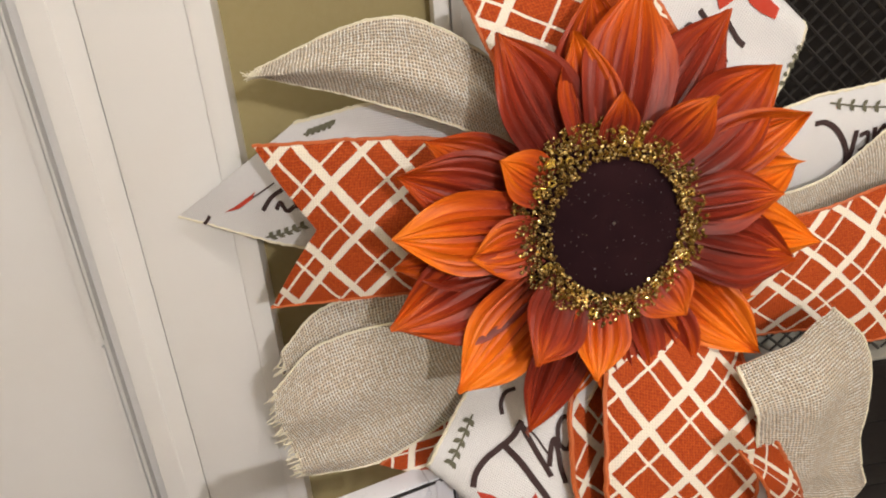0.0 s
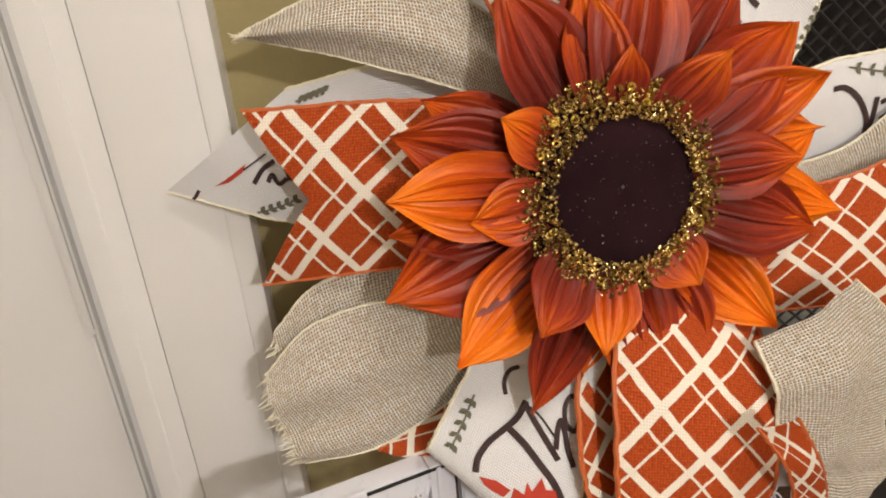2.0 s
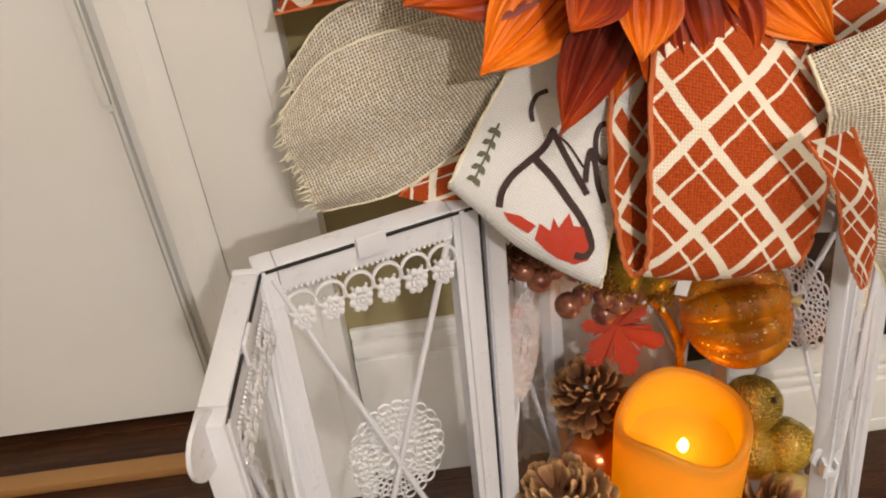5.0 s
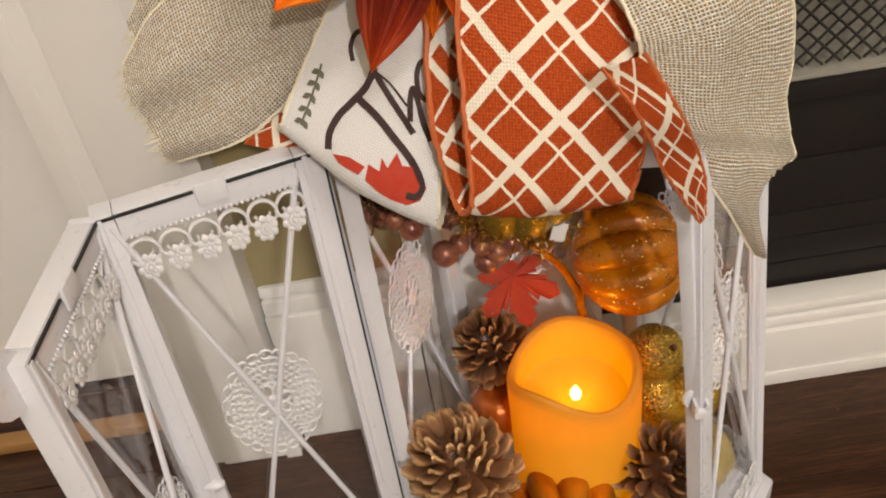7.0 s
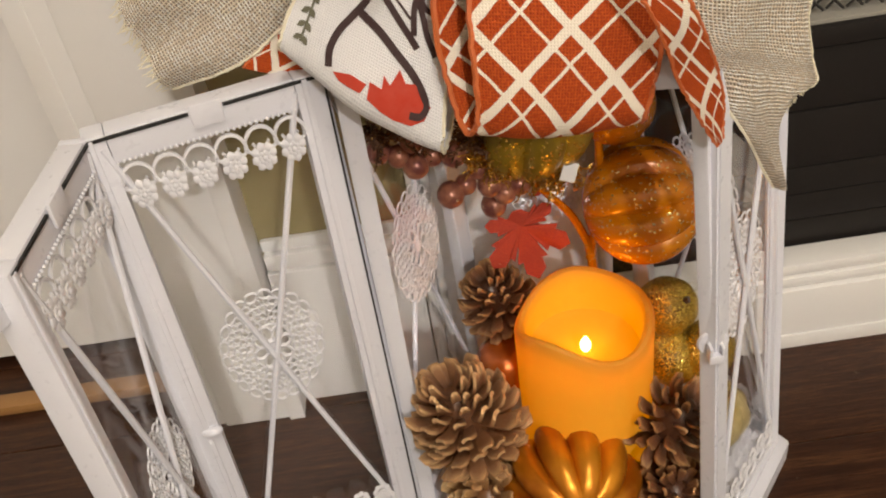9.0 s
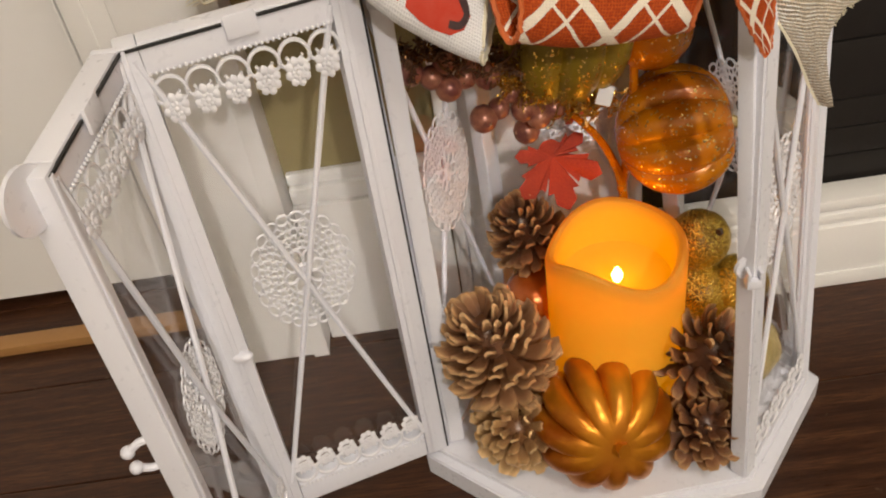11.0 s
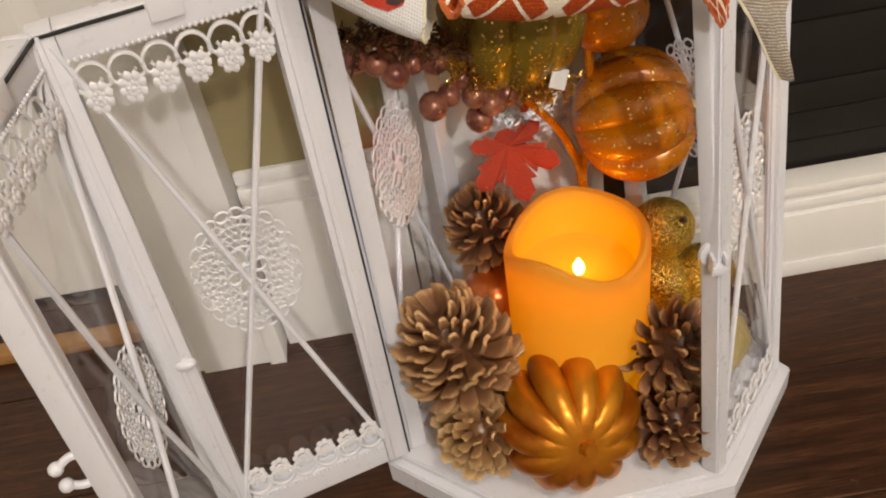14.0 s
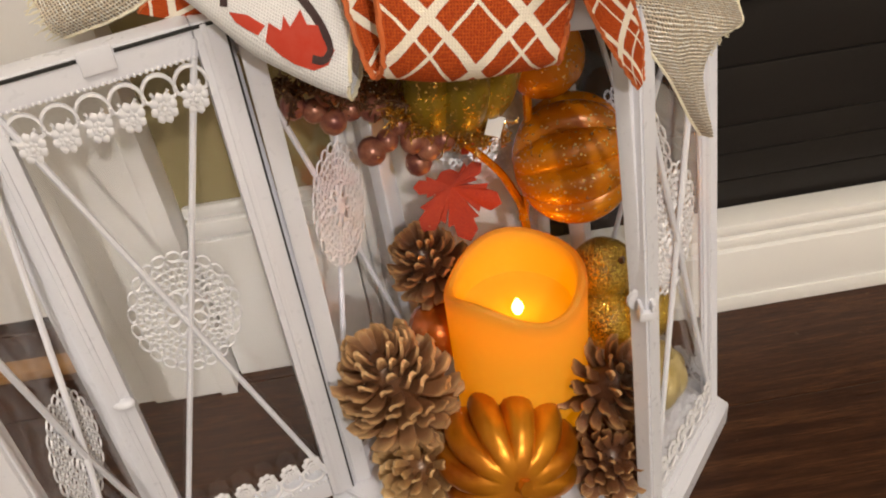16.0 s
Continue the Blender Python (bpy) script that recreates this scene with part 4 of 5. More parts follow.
def sprig(rib, ob, u0, v0, u1, v1, count=5, size=0.0034, side=1):
    """A printed twig of small leaves."""
    st = [[(u0, v0, 0.0004), ((u0 + u1) / 2, (v0 + v1) / 2 + 0.01, 0.0004), (u1, v1, 0.0004)]]
    _, _, _, w = rib.at((u0 + u1) / 2, (v0 + v1) / 2)
    ln = rib.len[-1]
    for k in range(count):
        f = (k + 0.5) / count
        u, v = u0 + (u1 - u0) * f, v0 + (v1 - v0) * f
        du, dv = (u1 - u0) * ln, (v1 - v0) * w
        d = math.hypot(du, dv)
        du, dv = du / d, dv / d
        for sg in (-1, 1):
            a, b = (du * 0.7 - sg * dv * 0.75) * size, (dv * 0.7 + sg * du * 0.75) * size
            st.append([(u, v, 0.0003), (u + a * 0.5 / ln, v + b * 0.5 / w, 0.0011), (u + a / ln, v + b / w, 0.0002)])
    rib.ink(ob, "printed_twig", st[:1], M_sprig, side)
    for leaf in st[1:]:
        rib.ink(ob, "printed_leaf", [leaf], M_sprig, side)


# back layer
r_fringe = Ribbon([(0.075, 0.340, 0.440), (0.0565, 0.357, 0.466), (0.0535, 0.361, 0.484)], [(0.088, 0.340, 0.440), (0.0690, 0.357, 0.468), (0.0680, 0.361, 0.487)], 0.002, fray=0.35, seed=3, up=0.0055)
r_fringe.build("burlap_tail", M_burlap, 0.02, hem=None)
r_wl = Ribbon([(0.060, 0.330, 0.441), (0.017, 0.336, 0.4395), (-0.0225, 0.346, 0.4300)], [(0.040, 0.322, 0.372), (-0.0274, 0.345, 0.3712), (-0.0815, 0.365, 0.3837)], 0.003, seed=4, up=0.0055)
ob_wl = r_wl.build("printed_tail", M_canvas, 0.063, hem=M_creamhem)
r_wr = Ribbon([(0.150, 0.312, 0.418), (0.1958, 0.330, 0.4205), (0.2358, 0.340, 0.4210), (0.272, 0.345, 0.430)], [(0.150, 0.308, 0.372), (0.1924, 0.327, 0.3760), (0.238, 0.336, 0.370), (0.275, 0.343, 0.366)], -0.003, notch=0.15, seed=5, up=0.0055)
ob_wr = r_wr.build("printed_tail", M_canvas, 0.063, hem=M_creamhem)
r_wt = Ribbon([(0.110, 0.315, 0.430), (0.1265, 0.337, 0.4735), (0.1437, 0.350, 0.4925), (0.140, 0.363, 0.486), (0.120, 0.352, 0.44)],
              [(0.150, 0.312, 0.398), (0.1830, 0.337, 0.4195), (0.1972, 0.345, 0.4460), (0.191, 0.358, 0.441), (0.160, 0.347, 0.41)], -0.002, seed=6, up=0.0055)
ob_wt = r_wt.build("printed_loop", M_canvas, 0.063, hem=M_creamhem)
# burlap
r_bl = Ribbon([(0.078, 0.308, 0.440), (0.040, 0.323, 0.4690), (0.011, 0.330, 0.4740), (-0.0345, 0.3405, 0.4558)],
              [(0.066, 0.304, 0.412), (0.050, 0.309, 0.4300), (0.010, 0.326, 0.4430), (-0.0325, 0.3395, 0.4535)], 0.006, ripple=0.0020, fray=0.05, seed=7, up=0.0055)
r_bl.build("burlap_tail", M_burlap, 0.045, hem=M_creamhem, hem_r=0.0006)
r_br = Ribbon([(0.165, 0.305, 0.388), (0.2050, 0.321, 0.3865), (0.236, 0.328, 0.4050), (0.265, 0.335, 0.410)], [(0.165, 0.300, 0.366), (0.205, 0.314, 0.3700), (0.236, 0.320, 0.380), (0.268, 0.328, 0.378)], -0.003, fray=0.05, seed=8, up=0.0055)
r_br.build("burlap_tail", M_burlap, 0.05, hem=M_creamhem, hem_r=0.0006)
r_ll2 = Ribbon([(0.060, 0.305, 0.372), (0.020, 0.312, 0.3660), (-0.020, 0.318, 0.3560), (-0.043, 0.320, 0.333)], [(0.055, 0.300, 0.345), (0.020, 0.306, 0.332), (-0.010, 0.314, 0.312), (-0.038, 0.317, 0.303)], 0.004, fray=0.06, seed=12, up=0.0055)
r_ll2.build("burlap_tail", M_burlap, 0.05, hem=M_creamhem, hem_r=0.0006)
r_ll = Ribbon([(0.060, 0.295, 0.365), (0.018, 0.303, 0.3600), (-0.025, 0.310, 0.3480), (-0.0490, 0.3115, 0.3245)],
              [(0.060, 0.283, 0.345), (0.034, 0.284, 0.325), (-0.0035, 0.290, 0.2958), (-0.0385, 0.3005, 0.2828)], 0.009, ripple=0.0030, fray=0.07, seed=9)
r_ll.build("burlap_tail", M_burlap, 0.07, hem=M_creamhem, hem_r=0.0007)
r_lr = Ribbon([(0.1340, 0.2500, 0.3540), (0.1395, 0.2400, 0.3390), (0.1411, 0.2410, 0.3270), (0.1425, 0.2418, 0.3130), (0.1459, 0.2426, 0.3018), (0.1593, 0.2442, 0.2874), (0.1675, 0.2450, 0.2739), (0.1767, 0.2458, 0.2571), (0.1921, 0.2474, 0.2283)],
              [(0.1800, 0.2649, 0.3640), (0.1987, 0.2649, 0.3420), (0.2050, 0.2649, 0.3081), (0.2038, 0.2632, 0.2911), (0.2069, 0.2615, 0.2745), (0.2089, 0.2598, 0.2656), (0.1987, 0.2564, 0.2631), (0.1914, 0.2530, 0.2515), (0.1928, 0.2479, 0.2291)], 0.006, ripple=0.0020, seed=10, n=60)
r_lr.build("burlap_tail", M_burlap, 0.07, hem=M_creamhem, hem_r=0.0007)


def fray(rib, name, count, length, v0=0.02, v1=0.98):
    """Loose threads standing out of the cut end of a burlap tail."""
    bm = bmesh.new()
    rn = random.Random(rib.seed)
    for i in range(count):
        v = v0 + (v1 - v0) * (i + rn.random()) / count
        p = rib.at(rib.cut(1.0, v), v)[0]
        q = rib.at(rib.cut(0.93, v), v)[0]
        d = (p - q).normalized() * length * rn.uniform(0.4, 1.0)
        d += Vector((rn.uniform(-1, 1), rn.uniform(-1, 1), rn.uniform(-1, 1))) * length * 0.35
        tube(bm, [q.lerp(p, 0.8), p + d * 0.5, p + d], 0.00032, 4, taper=0.00018)
    tagged(part(name, bm, M_creamhem, bow), kind="stuff")


fray(r_bl, "frayed_threads", 26, 0.006)
fray(r_ll, "frayed_threads", 60, 0.0055)
fray(r_ll2, "frayed_threads", 30, 0.006)
ends = bmesh.new()
rn = random.Random(21)
for i in range(46):
    u = rn.uniform(0.70, 0.985)
    p, q = r_lr.at(u, 1.0)[0], r_lr.at(u, 0.9)[0]
    d = Vector((0.25, 0.05, -1.0)) * rn.uniform(0.0012, 0.0042) + (p - q) * 0.15
    tube(ends, [q.lerp(p, 0.9), p + d * 0.5, p + d + Vector((rn.gauss(0, 0.0006), 0, 0))], 0.00034, 4, taper=0.0002)
tagged(part("frayed_threads", ends, M_creamhem, bow), kind="stuff")
tuft = bmesh.new()
rn = random.Random(4)
for i in range(70):
    a = Vector((0.060 + rn.uniform(-0.0050, 0.0050), 0.358, 0.472))
    b = a + Vector((rn.gauss(0, 0.0040), rn.uniform(0.000, 0.004), rn.uniform(0.014, 0.024)))
    tube(tuft, [a, a.lerp(b, 0.5) + Vector((rn.gauss(0, 0.001), 0, 0)), b], 0.0005, 4, taper=0.0003)
tagged(part("frayed_threads", tuft, M_creamhem, bow), kind="stuff")
# plaid
r_p2 = Ribbon([(0.035, 0.287, 0.340), (0.015, 0.2885, 0.312), (-0.0065, 0.291, 0.2922)], [(0.055, 0.280, 0.330), (0.038, 0.282, 0.305), (0.0210, 0.2850, 0.2862)], 0.002, seed=11)
r_p2.build("plaid_tail", M_plaid, 0.04, hem=M_hem)
r_p3 = Ribbon([(0.1234, 0.2197, 0.3402), (0.1339, 0.2172, 0.3240), (0.1468, 0.2251, 0.2922), (0.1623, 0.2327, 0.2628)], [(0.1360, 0.2172, 0.3444), (0.1510, 0.2214, 0.3150), (0.1623, 0.2311, 0.2856), (0.1643, 0.2332, 0.2654)], 0.001, seed=14)
r_p3.build("plaid_tail", M_plaid, 0.03, hem=M_hem)
r_pl = Ribbon([(0.080, 0.300, 0.420), (0.0292, 0.3085, 0.4328), (-0.0385, 0.325, 0.4312)], [(0.075, 0.296, 0.368), (0.0146, 0.300, 0.3690), (-0.0430, 0.325, 0.3548)], 0.005, notch=0.19, seed=2, up=0.0055)
r_pl.build("plaid_tail", M_plaid, 0.066, hem=M_hem)
r_pr = Ribbon([(0.140, 0.293, 0.385), (0.1843, 0.299, 0.383), (0.2157, 0.302, 0.3890), (0.262, 0.315, 0.391)], [(0.140, 0.283, 0.335), (0.1862, 0.287, 0.3310), (0.2202, 0.2890, 0.3180), (0.264, 0.303, 0.316)], -0.005, notch=0.2, seed=15, up=0.0055)
r_pr.build("plaid_tail", M_plaid, 0.066, hem=M_hem)
r_pt = Ribbon([(0.078, 0.298, 0.425), (0.060, 0.303, 0.452), (0.0473, 0.310, 0.4818), (0.0500, 0.330, 0.480), (0.080, 0.335, 0.44)],
              [(0.128, 0.302, 0.425), (0.1330, 0.318, 0.455), (0.1130, 0.331, 0.4885), (0.1120, 0.349, 0.484), (0.115, 0.345, 0.44)], -0.003, seed=16, up=0.0015)
r_pt.build("plaid_loop", M_plaid, 0.066, hem=M_hem)
# front loops
r_wf = Ribbon([(0.066, 0.287, 0.368), (0.0441, 0.2805, 0.3531), (0.0262, 0.274, 0.3300), (0.0132, 0.2680, 0.3095), (0.0190, 0.284, 0.305), (0.040, 0.288, 0.33)],
              [(0.098, 0.270, 0.362), (0.0800, 0.264, 0.335), (0.0735, 0.2545, 0.305), (0.0658, 0.2440, 0.2712), (0.071, 0.262, 0.2715), (0.080, 0.275, 0.30)], 0.004, seed=17)
ob_wf = r_wf.build("printed_loop", M_canvas, 0.066, hem=M_creamhem)
r_pf = Ribbon([(0.090, 0.275, 0.375), (0.0835, 0.2550, 0.3553), (0.0800, 0.2400, 0.3203), (0.0790, 0.2330, 0.2895), (0.0735, 0.2385, 0.2830), (0.0690, 0.2470, 0.3150), (0.073, 0.268, 0.350)],
              [(0.140, 0.275, 0.360), (0.1455, 0.2500, 0.3330), (0.1440, 0.2380, 0.3111), (0.1370, 0.2325, 0.2815), (0.136, 0.246, 0.2760), (0.132, 0.270, 0.305), (0.128, 0.285, 0.335)], 0.004, seed=13)
r_pf.build("plaid_loop", M_plaid, 0.066, hem=M_hem, hem_r=0.0011)

# printed words, leaves and twigs on the white ribbon
r_wf.ink(ob_wf, "printed_letter", [[(0.330, 0.319, 0.00085), (0.303, 0.275, 0.00085), (0.272, 0.275, 0.00084), (0.250, 0.333, 0.00084)]], M_ink, 1)
r_wf.ink(ob_wf, "printed_letter", [[(0.321, 0.478, 0.00127), (0.370, 0.449, 0.00127), (0.424, 0.377, 0.00128), (0.464, 0.319, 0.00129), (0.508, 0.290, 0.00129), (0.549, 0.304, 0.00130)]], M_ink, 1)
r_wf.ink(ob_wf, "printed_letter", [[(0.406, 0.406, 0.00138), (0.428, 0.551, 0.00139), (0.451, 0.667, 0.00140), (0.473, 0.783, 0.00141), (0.495, 0.855, 0.00142), (0.517, 0.884, 0.00143), (0.540, 0.855, 0.00143), (0.549, 0.797, 0.00143)]], M_ink, 1)
r_wf.ink(ob_wf, "printed_letter", [[(0.330, 0.478, 0.00116), (0.361, 0.580, 0.00117), (0.397, 0.696, 0.00118), (0.428, 0.797, 0.00119)]], M_ink, 1)
r_wf.ink(ob_wf, "printed_letter", [[(0.330, 0.493, 0.00042), (0.343, 0.609, 0.00042), (0.375, 0.739, 0.00043)]], M_ink, 1)
r_wf.ink(ob_wf, "printed_letter", [[(0.406, 0.768, 0.00108), (0.357, 0.754, 0.00107), (0.330, 0.768, 0.00107), (0.357, 0.812, 0.00107), (0.397, 0.855, 0.00108), (0.428, 0.913, 0.00109)]], M_ink, 1)
r_wf.ink(ob_wf, "printed_letter", [[(0.263, 0.884, 0.00096), (0.263, 0.812, 0.00096), (0.294, 0.783, 0.00096), (0.335, 0.812, 0.00096), (0.343, 0.884, 0.00097), (0.312, 0.913, 0.00097)]], M_ink, 1)
r_wf.patch(ob_wf, "printed_leaf", [(0.566, 0.551), (0.526, 0.551), (0.531, 0.623), (0.500, 0.623), (0.513, 0.667), (0.477, 0.710), (0.495, 0.754), (0.486, 0.826), (0.513, 0.913), (0.544, 0.884), (0.571, 0.812), (0.580, 0.710), (0.575, 0.638)], M_leafink, 1)
r_wf.patch(ob_wf, "printed_leaf", [(0.553, 0.333), (0.535, 0.435), (0.535, 0.536), (0.562, 0.507), (0.566, 0.435), (0.566, 0.377)], M_leafink, 1)
sprig(r_wf, ob_wf, 0.370, 0.116, 0.531, 0.116, side=1)
r_wt.ink(ob_wt, "printed_letter", [[(0.216, 0.246, 0.00092), (0.233, 0.275, 0.00093), (0.216, 0.333, 0.00093), (0.194, 0.377, 0.00093), (0.194, 0.420, 0.00094), (0.216, 0.435, 0.00094), (0.237, 0.435, 0.00094)]], M_ink, -1)
r_wt.ink(ob_wt, "printed_letter", [[(0.281, 0.290, 0.00117), (0.268, 0.377, 0.00118), (0.242, 0.478, 0.00119), (0.220, 0.580, 0.00120)]], M_ink, -1)
r_wt.ink(ob_wt, "printed_letter", [[(0.250, 0.435, 0.00071), (0.229, 0.493, 0.00071), (0.212, 0.565, 0.00072)]], M_ink, -1)
r_wt.ink(ob_wt, "printed_letter", [[(0.319, 0.420, 0.00119), (0.306, 0.493, 0.00120), (0.294, 0.580, 0.00121), (0.294, 0.638, 0.00122)]], M_ink, -1)
r_wt.ink(ob_wt, "printed_letter", [[(0.423, 0.072, 0.00047), (0.423, 0.145, 0.00047), (0.458, 0.246, 0.00047)]], M_ink, -1)
r_wt.patch(ob_wt, "printed_leaf", [(0.384, 0.217), (0.423, 0.232), (0.466, 0.290), (0.475, 0.449), (0.462, 0.638), (0.462, 0.739), (0.419, 0.739), (0.401, 0.638), (0.397, 0.551), (0.410, 0.493), (0.419, 0.435), (0.384, 0.449), (0.345, 0.420), (0.319, 0.391), (0.358, 0.304)], M_leafink, -1)
r_wt.patch(ob_wt, "printed_leaf", [(0.471, 0.072), (0.501, 0.130), (0.479, 0.174), (0.453, 0.116)], M_leafink, -1)
sprig(r_wt, ob_wt, 0.432, 1.000, 0.289, 1.000, side=-1)
r_wr.ink(ob_wr, "printed_letter", [[(0.351, 0.246, 0.00128), (0.397, 0.261, 0.00129), (0.449, 0.362, 0.00131), (0.501, 0.565, 0.00134), (0.512, 0.754, 0.00136)]], M_ink, -1)
r_wr.ink(ob_wr, "printed_letter", [[(0.535, 0.391, 0.00134), (0.529, 0.580, 0.00135), (0.518, 0.754, 0.00136)]], M_ink, -1)
r_wr.ink(ob_wr, "printed_letter", [[(0.553, 0.449, 0.00108), (0.587, 0.435, 0.00108), (0.587, 0.551, 0.00109), (0.558, 0.609, 0.00109)]], M_ink, -1)
r_wr.ink(ob_wr, "printed_letter", [[(0.616, 0.391, 0.00122), (0.616, 0.551, 0.00123)]], M_ink, -1)
r_wr.ink(ob_wr, "printed_letter", [[(0.622, 0.478, 0.00096), (0.656, 0.391, 0.00096), (0.662, 0.522, 0.00097), (0.702, 0.391, 0.00097), (0.708, 0.551, 0.00097)]], M_ink, -1)
r_wr.ink(ob_wr, "printed_letter", [[(0.524, 0.754, 0.00109), (0.564, 0.681, 0.00109), (0.604, 0.696, 0.00110), (0.593, 0.812, 0.00111)]], M_ink, -1)
sprig(r_wr, ob_wr, 0.414, 0.087, 0.696, 0.246, side=-1)
r_wl.ink(ob_wl, "printed_letter", [[(0.892, 1.000, 0.00078), (0.892, 0.971, 0.00077), (0.901, 0.913, 0.00077)]], M_ink, 1)
r_wl.ink(ob_wl, "printed_letter", [[(0.728, 0.768, 0.00099), (0.737, 0.652, 0.00097), (0.719, 0.580, 0.00096)]], M_ink, 1)
r_wl.ink(ob_wl, "printed_letter", [[(0.681, 0.739, 0.00098), (0.685, 0.681, 0.00097), (0.637, 0.739, 0.00097), (0.620, 0.696, 0.00097)]], M_ink, 1)
r_wl.ink(ob_wl, "printed_letter", [[(0.659, 0.609, 0.00096), (0.603, 0.710, 0.00097)]], M_ink, 1)
r_wl.ink(ob_wl, "printed_letter", [[(0.810, 0.681, 0.00037), (0.776, 0.536, 0.00036)]], M_ink, 1)
r_wl.ink(ob_wl, "printed_letter", [[(0.676, 0.261, 0.00069), (0.616, 0.246, 0.00069), (0.577, 0.261, 0.00069)]], M_ink, 1)
r_wl.patch(ob_wl, "printed_leaf", [(0.862, 0.855), (0.845, 0.783), (0.827, 0.667), (0.823, 0.623), (0.806, 0.696), (0.823, 0.797)], M_leafink, 1)
sprig(r_wl, ob_wl, 0.646, 0.971, 0.538, 0.826, side=1)
sprig(r_wl, ob_wl, 0.849, 0.145, 0.732, 0.101, side=1)

# ---- the sunflower ----
flower = empty("sunflower", label="large orange silk sunflower with dark glitter-ringed centre", category="artificial flower")
FN = Vector((0.14, -0.93, 0.34)).normalized()
FX = Vector((0.985, 0.13, -0.09))
FX = (FX - FN * FX.dot(FN)).normalized()
FY = FN.cross(FX)
FC = Vector((0.0875, 0.2790, 0.4100))
FM = Matrix((( FX.x, FY.x, FN.x, FC.x), (FX.y, FY.y, FN.y, FC.y), (FX.z, FY.z, FN.z, FC.z), (0, 0, 0, 1)))
flower.matrix_world = FM


def petal_mesh(kind):
    """A pointed, ridged petal, one long and one wide, in the local xy plane."""
    bm = bmesh.new()
    uvl = bm.loops.layers.uv.new("UVMap")
    rnd_ = random.Random(kind)
    nx, ny = 22, 30
    curl, cup, twist = ((0.10, 0.20, 0.10), (-0.12, 0.26, -0.14), (0.22, 0.12, 0.2), (-0.02, 0.30, 0.0), (0.45, 0.30, 0.1))[kind]
    ridges = [rnd_.uniform(-0.9, 0.9) for _ in range(16)]
    grid = []
    for i in range(nx + 1):
        u = i / nx
        w = 0.5 * (0.30 + 0.76 * max(0.0, math.sin(math.pi * min(1.0, u * 0.78 + 0.08))) ** 0.9) * (1 - max(0.0, (u - 0.52) / 0.48) ** 2.2)
        w = max(w, 0.012)
        row = []
        for j in range(ny + 1):
            v = j / ny * 2 - 1
            edge = 0.03 * math.sin(9 * u + 3 * kind) * abs(v) * (1 - u)
            ridge = sum(math.exp(-((v - q) / 0.055) ** 2) for q in ridges) * 0.042 * math.sin(math.pi * min(1, u * 0.95 + 0.06))
            z = cup * w * (v * v) * 1.4 + curl * u * u + twist * v * w * u + ridge + 0.03 * math.sin(5 * u + kind) + edge
            z += 0.10 * math.sin(2.6 * v + 1.7 * kind + 2.2 * u) * u * (1 - 0.5 * u) + 0.05 * math.sin(11 * u + 4 * v + kind) * u * abs(v)
            row.append((bm.verts.new((u, w * v + 0.05 * twist * math.sin(3 * u), z)), (u, v * 0.5 + 0.5)))
        grid.append(row)
    for i in range(nx):
        for j in range(ny):
            q = (grid[i][j], grid[i + 1][j], grid[i + 1][j + 1], grid[i][j + 1])
            f = bm.faces.new([v for v, _ in q])
            for l, (_, uv) in zip(f.loops, q):
                l[uvl].uv = uv
    out = bmesh.ops.extrude_face_region(bm, geom=list(bm.faces))
    bmesh.ops.translate(bm, verts=[g for g in out["geom"] if isinstance(g, bmesh.types.BMVert)], vec=(0, 0, -0.012))
    return mesh_of("petal", bm, M_petal)


PETALS = [petal_mesh(k) for k in range(5)]
PX = 0.000209
# angle, reach, width, tilt, layer height
for k, (ang, reach, wide, tilt, zz) in enumerate((
        (80, 418, 165, 2, 0.004), (99, 335, 100, 8, 0.005), (90, 405, 150, -4, -0.002), (119, 385, 140, 4, 0.003), (50, 470, 150, -8, -0.004), (34, 450, 150, 0, 0.001), (21, 445, 120, -2, -0.001),
        (7, 480, 130, -8, -0.005), (-11, 445, 130, 0, 0.002), (-25, 450, 150, -8, -0.005), (-44, 405, 120, 0, 0.001), (-64, 375, 110, 0, 0.001), (-82, 400, 130, 0, 0.000), (-112, 420, 110, 0, 0.001),
        (-137, 400, 130, -2, 0.000), (-157, 425, 160, -5, -0.004), (178, 395, 130, 4, 0.003), (163, 385, 130, 2, 0.001), (152, 350, 110, -6, -0.004), (-34, 420, 130, -9, -0.006), (-97, 350, 120, -8, -0.006), (66, 400, 130, -9, -0.006), (-172, 380, 120, -8, -0.006))):
    p = part("petal", PETALS[k % 4], None, flower)
    ln = (reach - 100) * PX
    p.matrix_local = pose(0, 0, zz, 0, 0, ang) @ pose(100 * PX, 0, 0, 0, -tilt, 0) @ Matrix.Diagonal((ln, wide * PX * 1.06, ln * 0.5, 1))
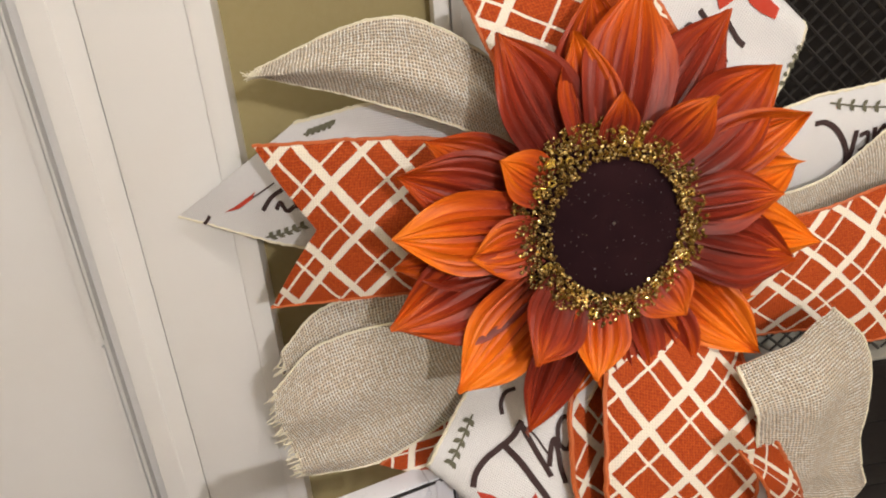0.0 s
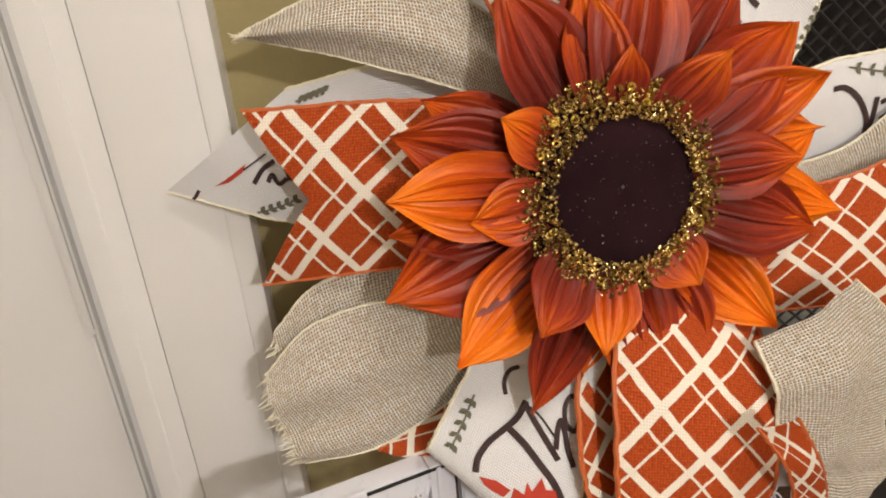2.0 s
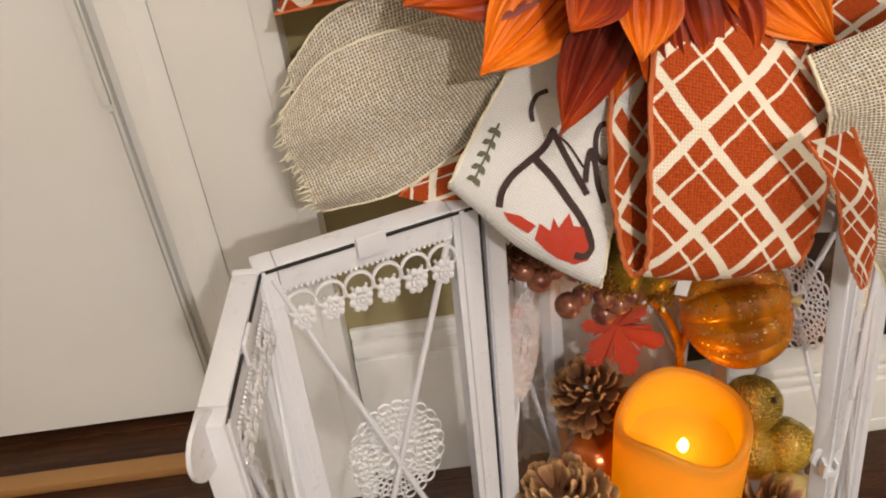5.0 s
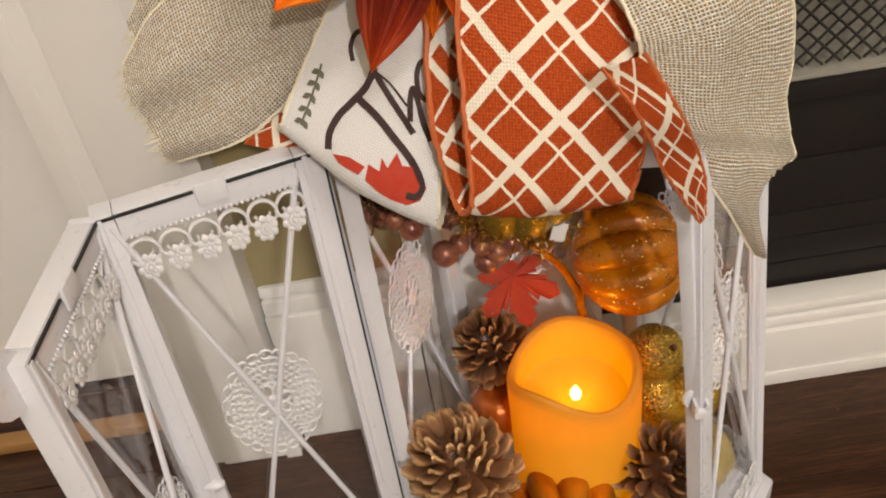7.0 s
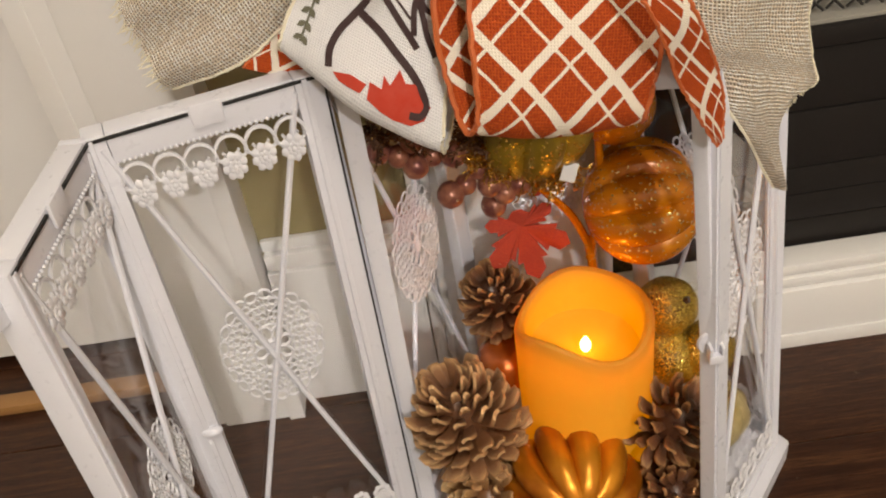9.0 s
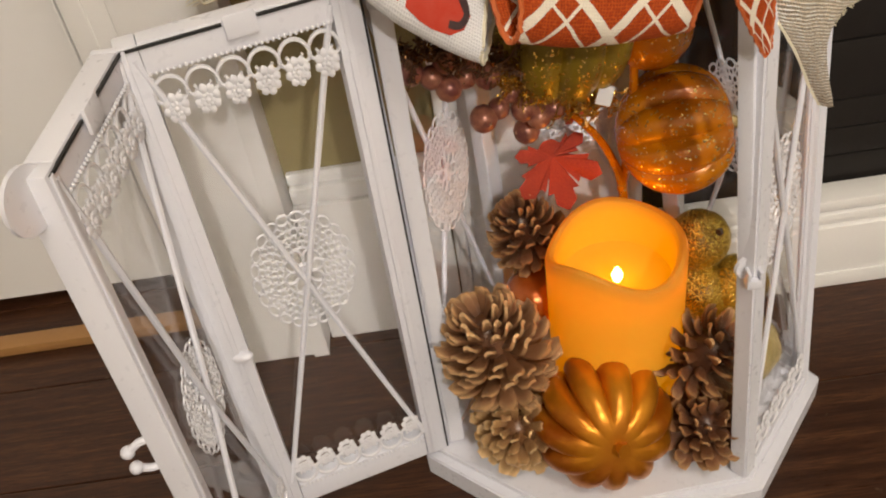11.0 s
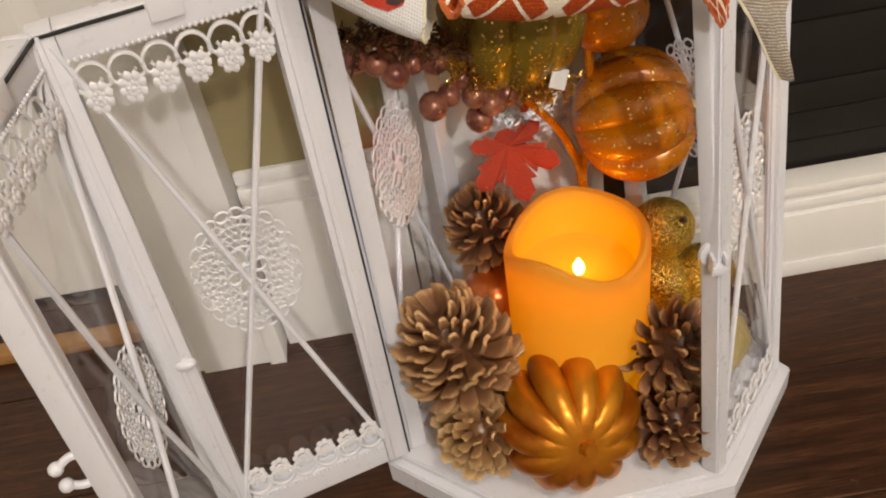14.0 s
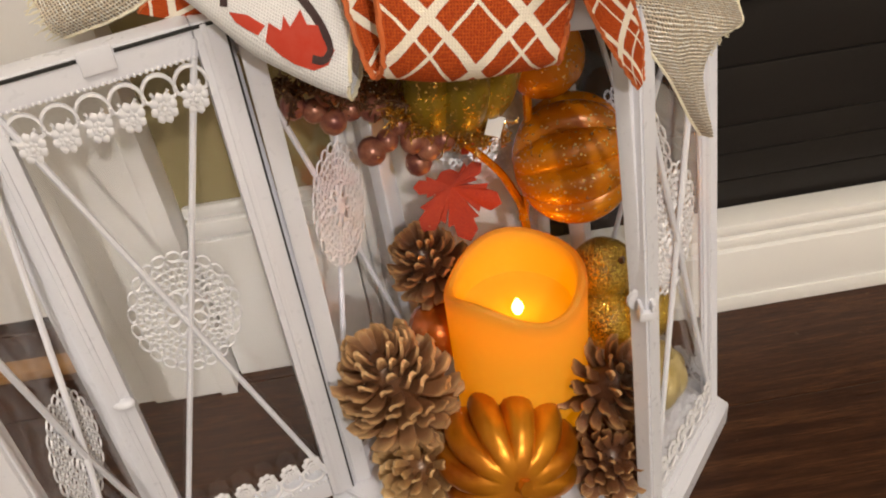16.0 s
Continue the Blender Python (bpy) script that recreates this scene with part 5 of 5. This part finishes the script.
for k, (ang, reach, wide, tilt) in enumerate(((86, 238, 62, 24), (50, 285, 85, 14), (4, 330, 95, 10), (-16, 385, 120, 6), (-56, 225, 95, 26), (-101, 285, 90, 16), (-129, 295, 100, 14), (148, 250, 80, 16), (-173, 270, 90, 14))):
    p = part("petal", PETALS[(k + 3) % 5], None, flower)
    ln = (reach - 110) * PX
    p.matrix_local = pose(0, 0, 0.006, 0, 0, ang) @ pose(110 * PX, 0, 0, 0, -tilt, 0) @ Matrix.Diagonal((ln, wide * PX * 1.15, ln * 0.5, 1))
db = bmesh.new()
seg = 48
rings = []
for rad, z in ((0.0345, 0.000), (0.0345, 0.004), (0.0300, 0.0075), (0.027, 0.0105), (0.014, 0.0118), (0.0006, 0.0117)):
    rings.append([db.verts.new((rad * math.cos(2 * math.pi * j / seg), rad * math.sin(2 * math.pi * j / seg), z)) for j in range(seg)])
for a, b in zip(rings, rings[1:]):
    for j in range(seg):
        db.faces.new((a[j], a[(j + 1) % seg], b[(j + 1) % seg], b[j]))
part("seed_disc", db, M_disc, flower, "dark brown felt disc")
bb = bmesh.new()
rnd = random.Random(21)
for i in range(2700):
    a = rnd.uniform(0, 2 * math.pi)
    wide = 0.0128 + 0.0028 * max(0, math.cos(a - 2.0))
    r_ = 0.0388 - wide * rnd.random()
    ball(bb, (r_ * math.cos(a), r_ * math.sin(a), 0.0072 + 0.0042 * rnd.random() + (0.0385 - r_) * 0.3), rnd.uniform(0.0004, 0.0010), 1)
tagged(part("bead_ring", bb, M_glitterring, flower, "amber glitter beads"), kind="stuff")
for i in range(16):
    a = rnd.choice((rnd.uniform(1.2, 2.9), rnd.uniform(0.2, 6.0)))
    r_ = 0.0285 + 0.0060 * rnd.random()
    sb = bmesh.new()
    tube(sb, [(r_ * math.cos(a) + 0.0011 * math.cos(q), r_ * math.sin(a) + 0.0011 * math.sin(q), 0.0128) for q in [2 * math.pi * j / 10 for j in range(10)]], 0.0005, 5, closed=True)
    part("sequin", sb, M_goldglit, flower)
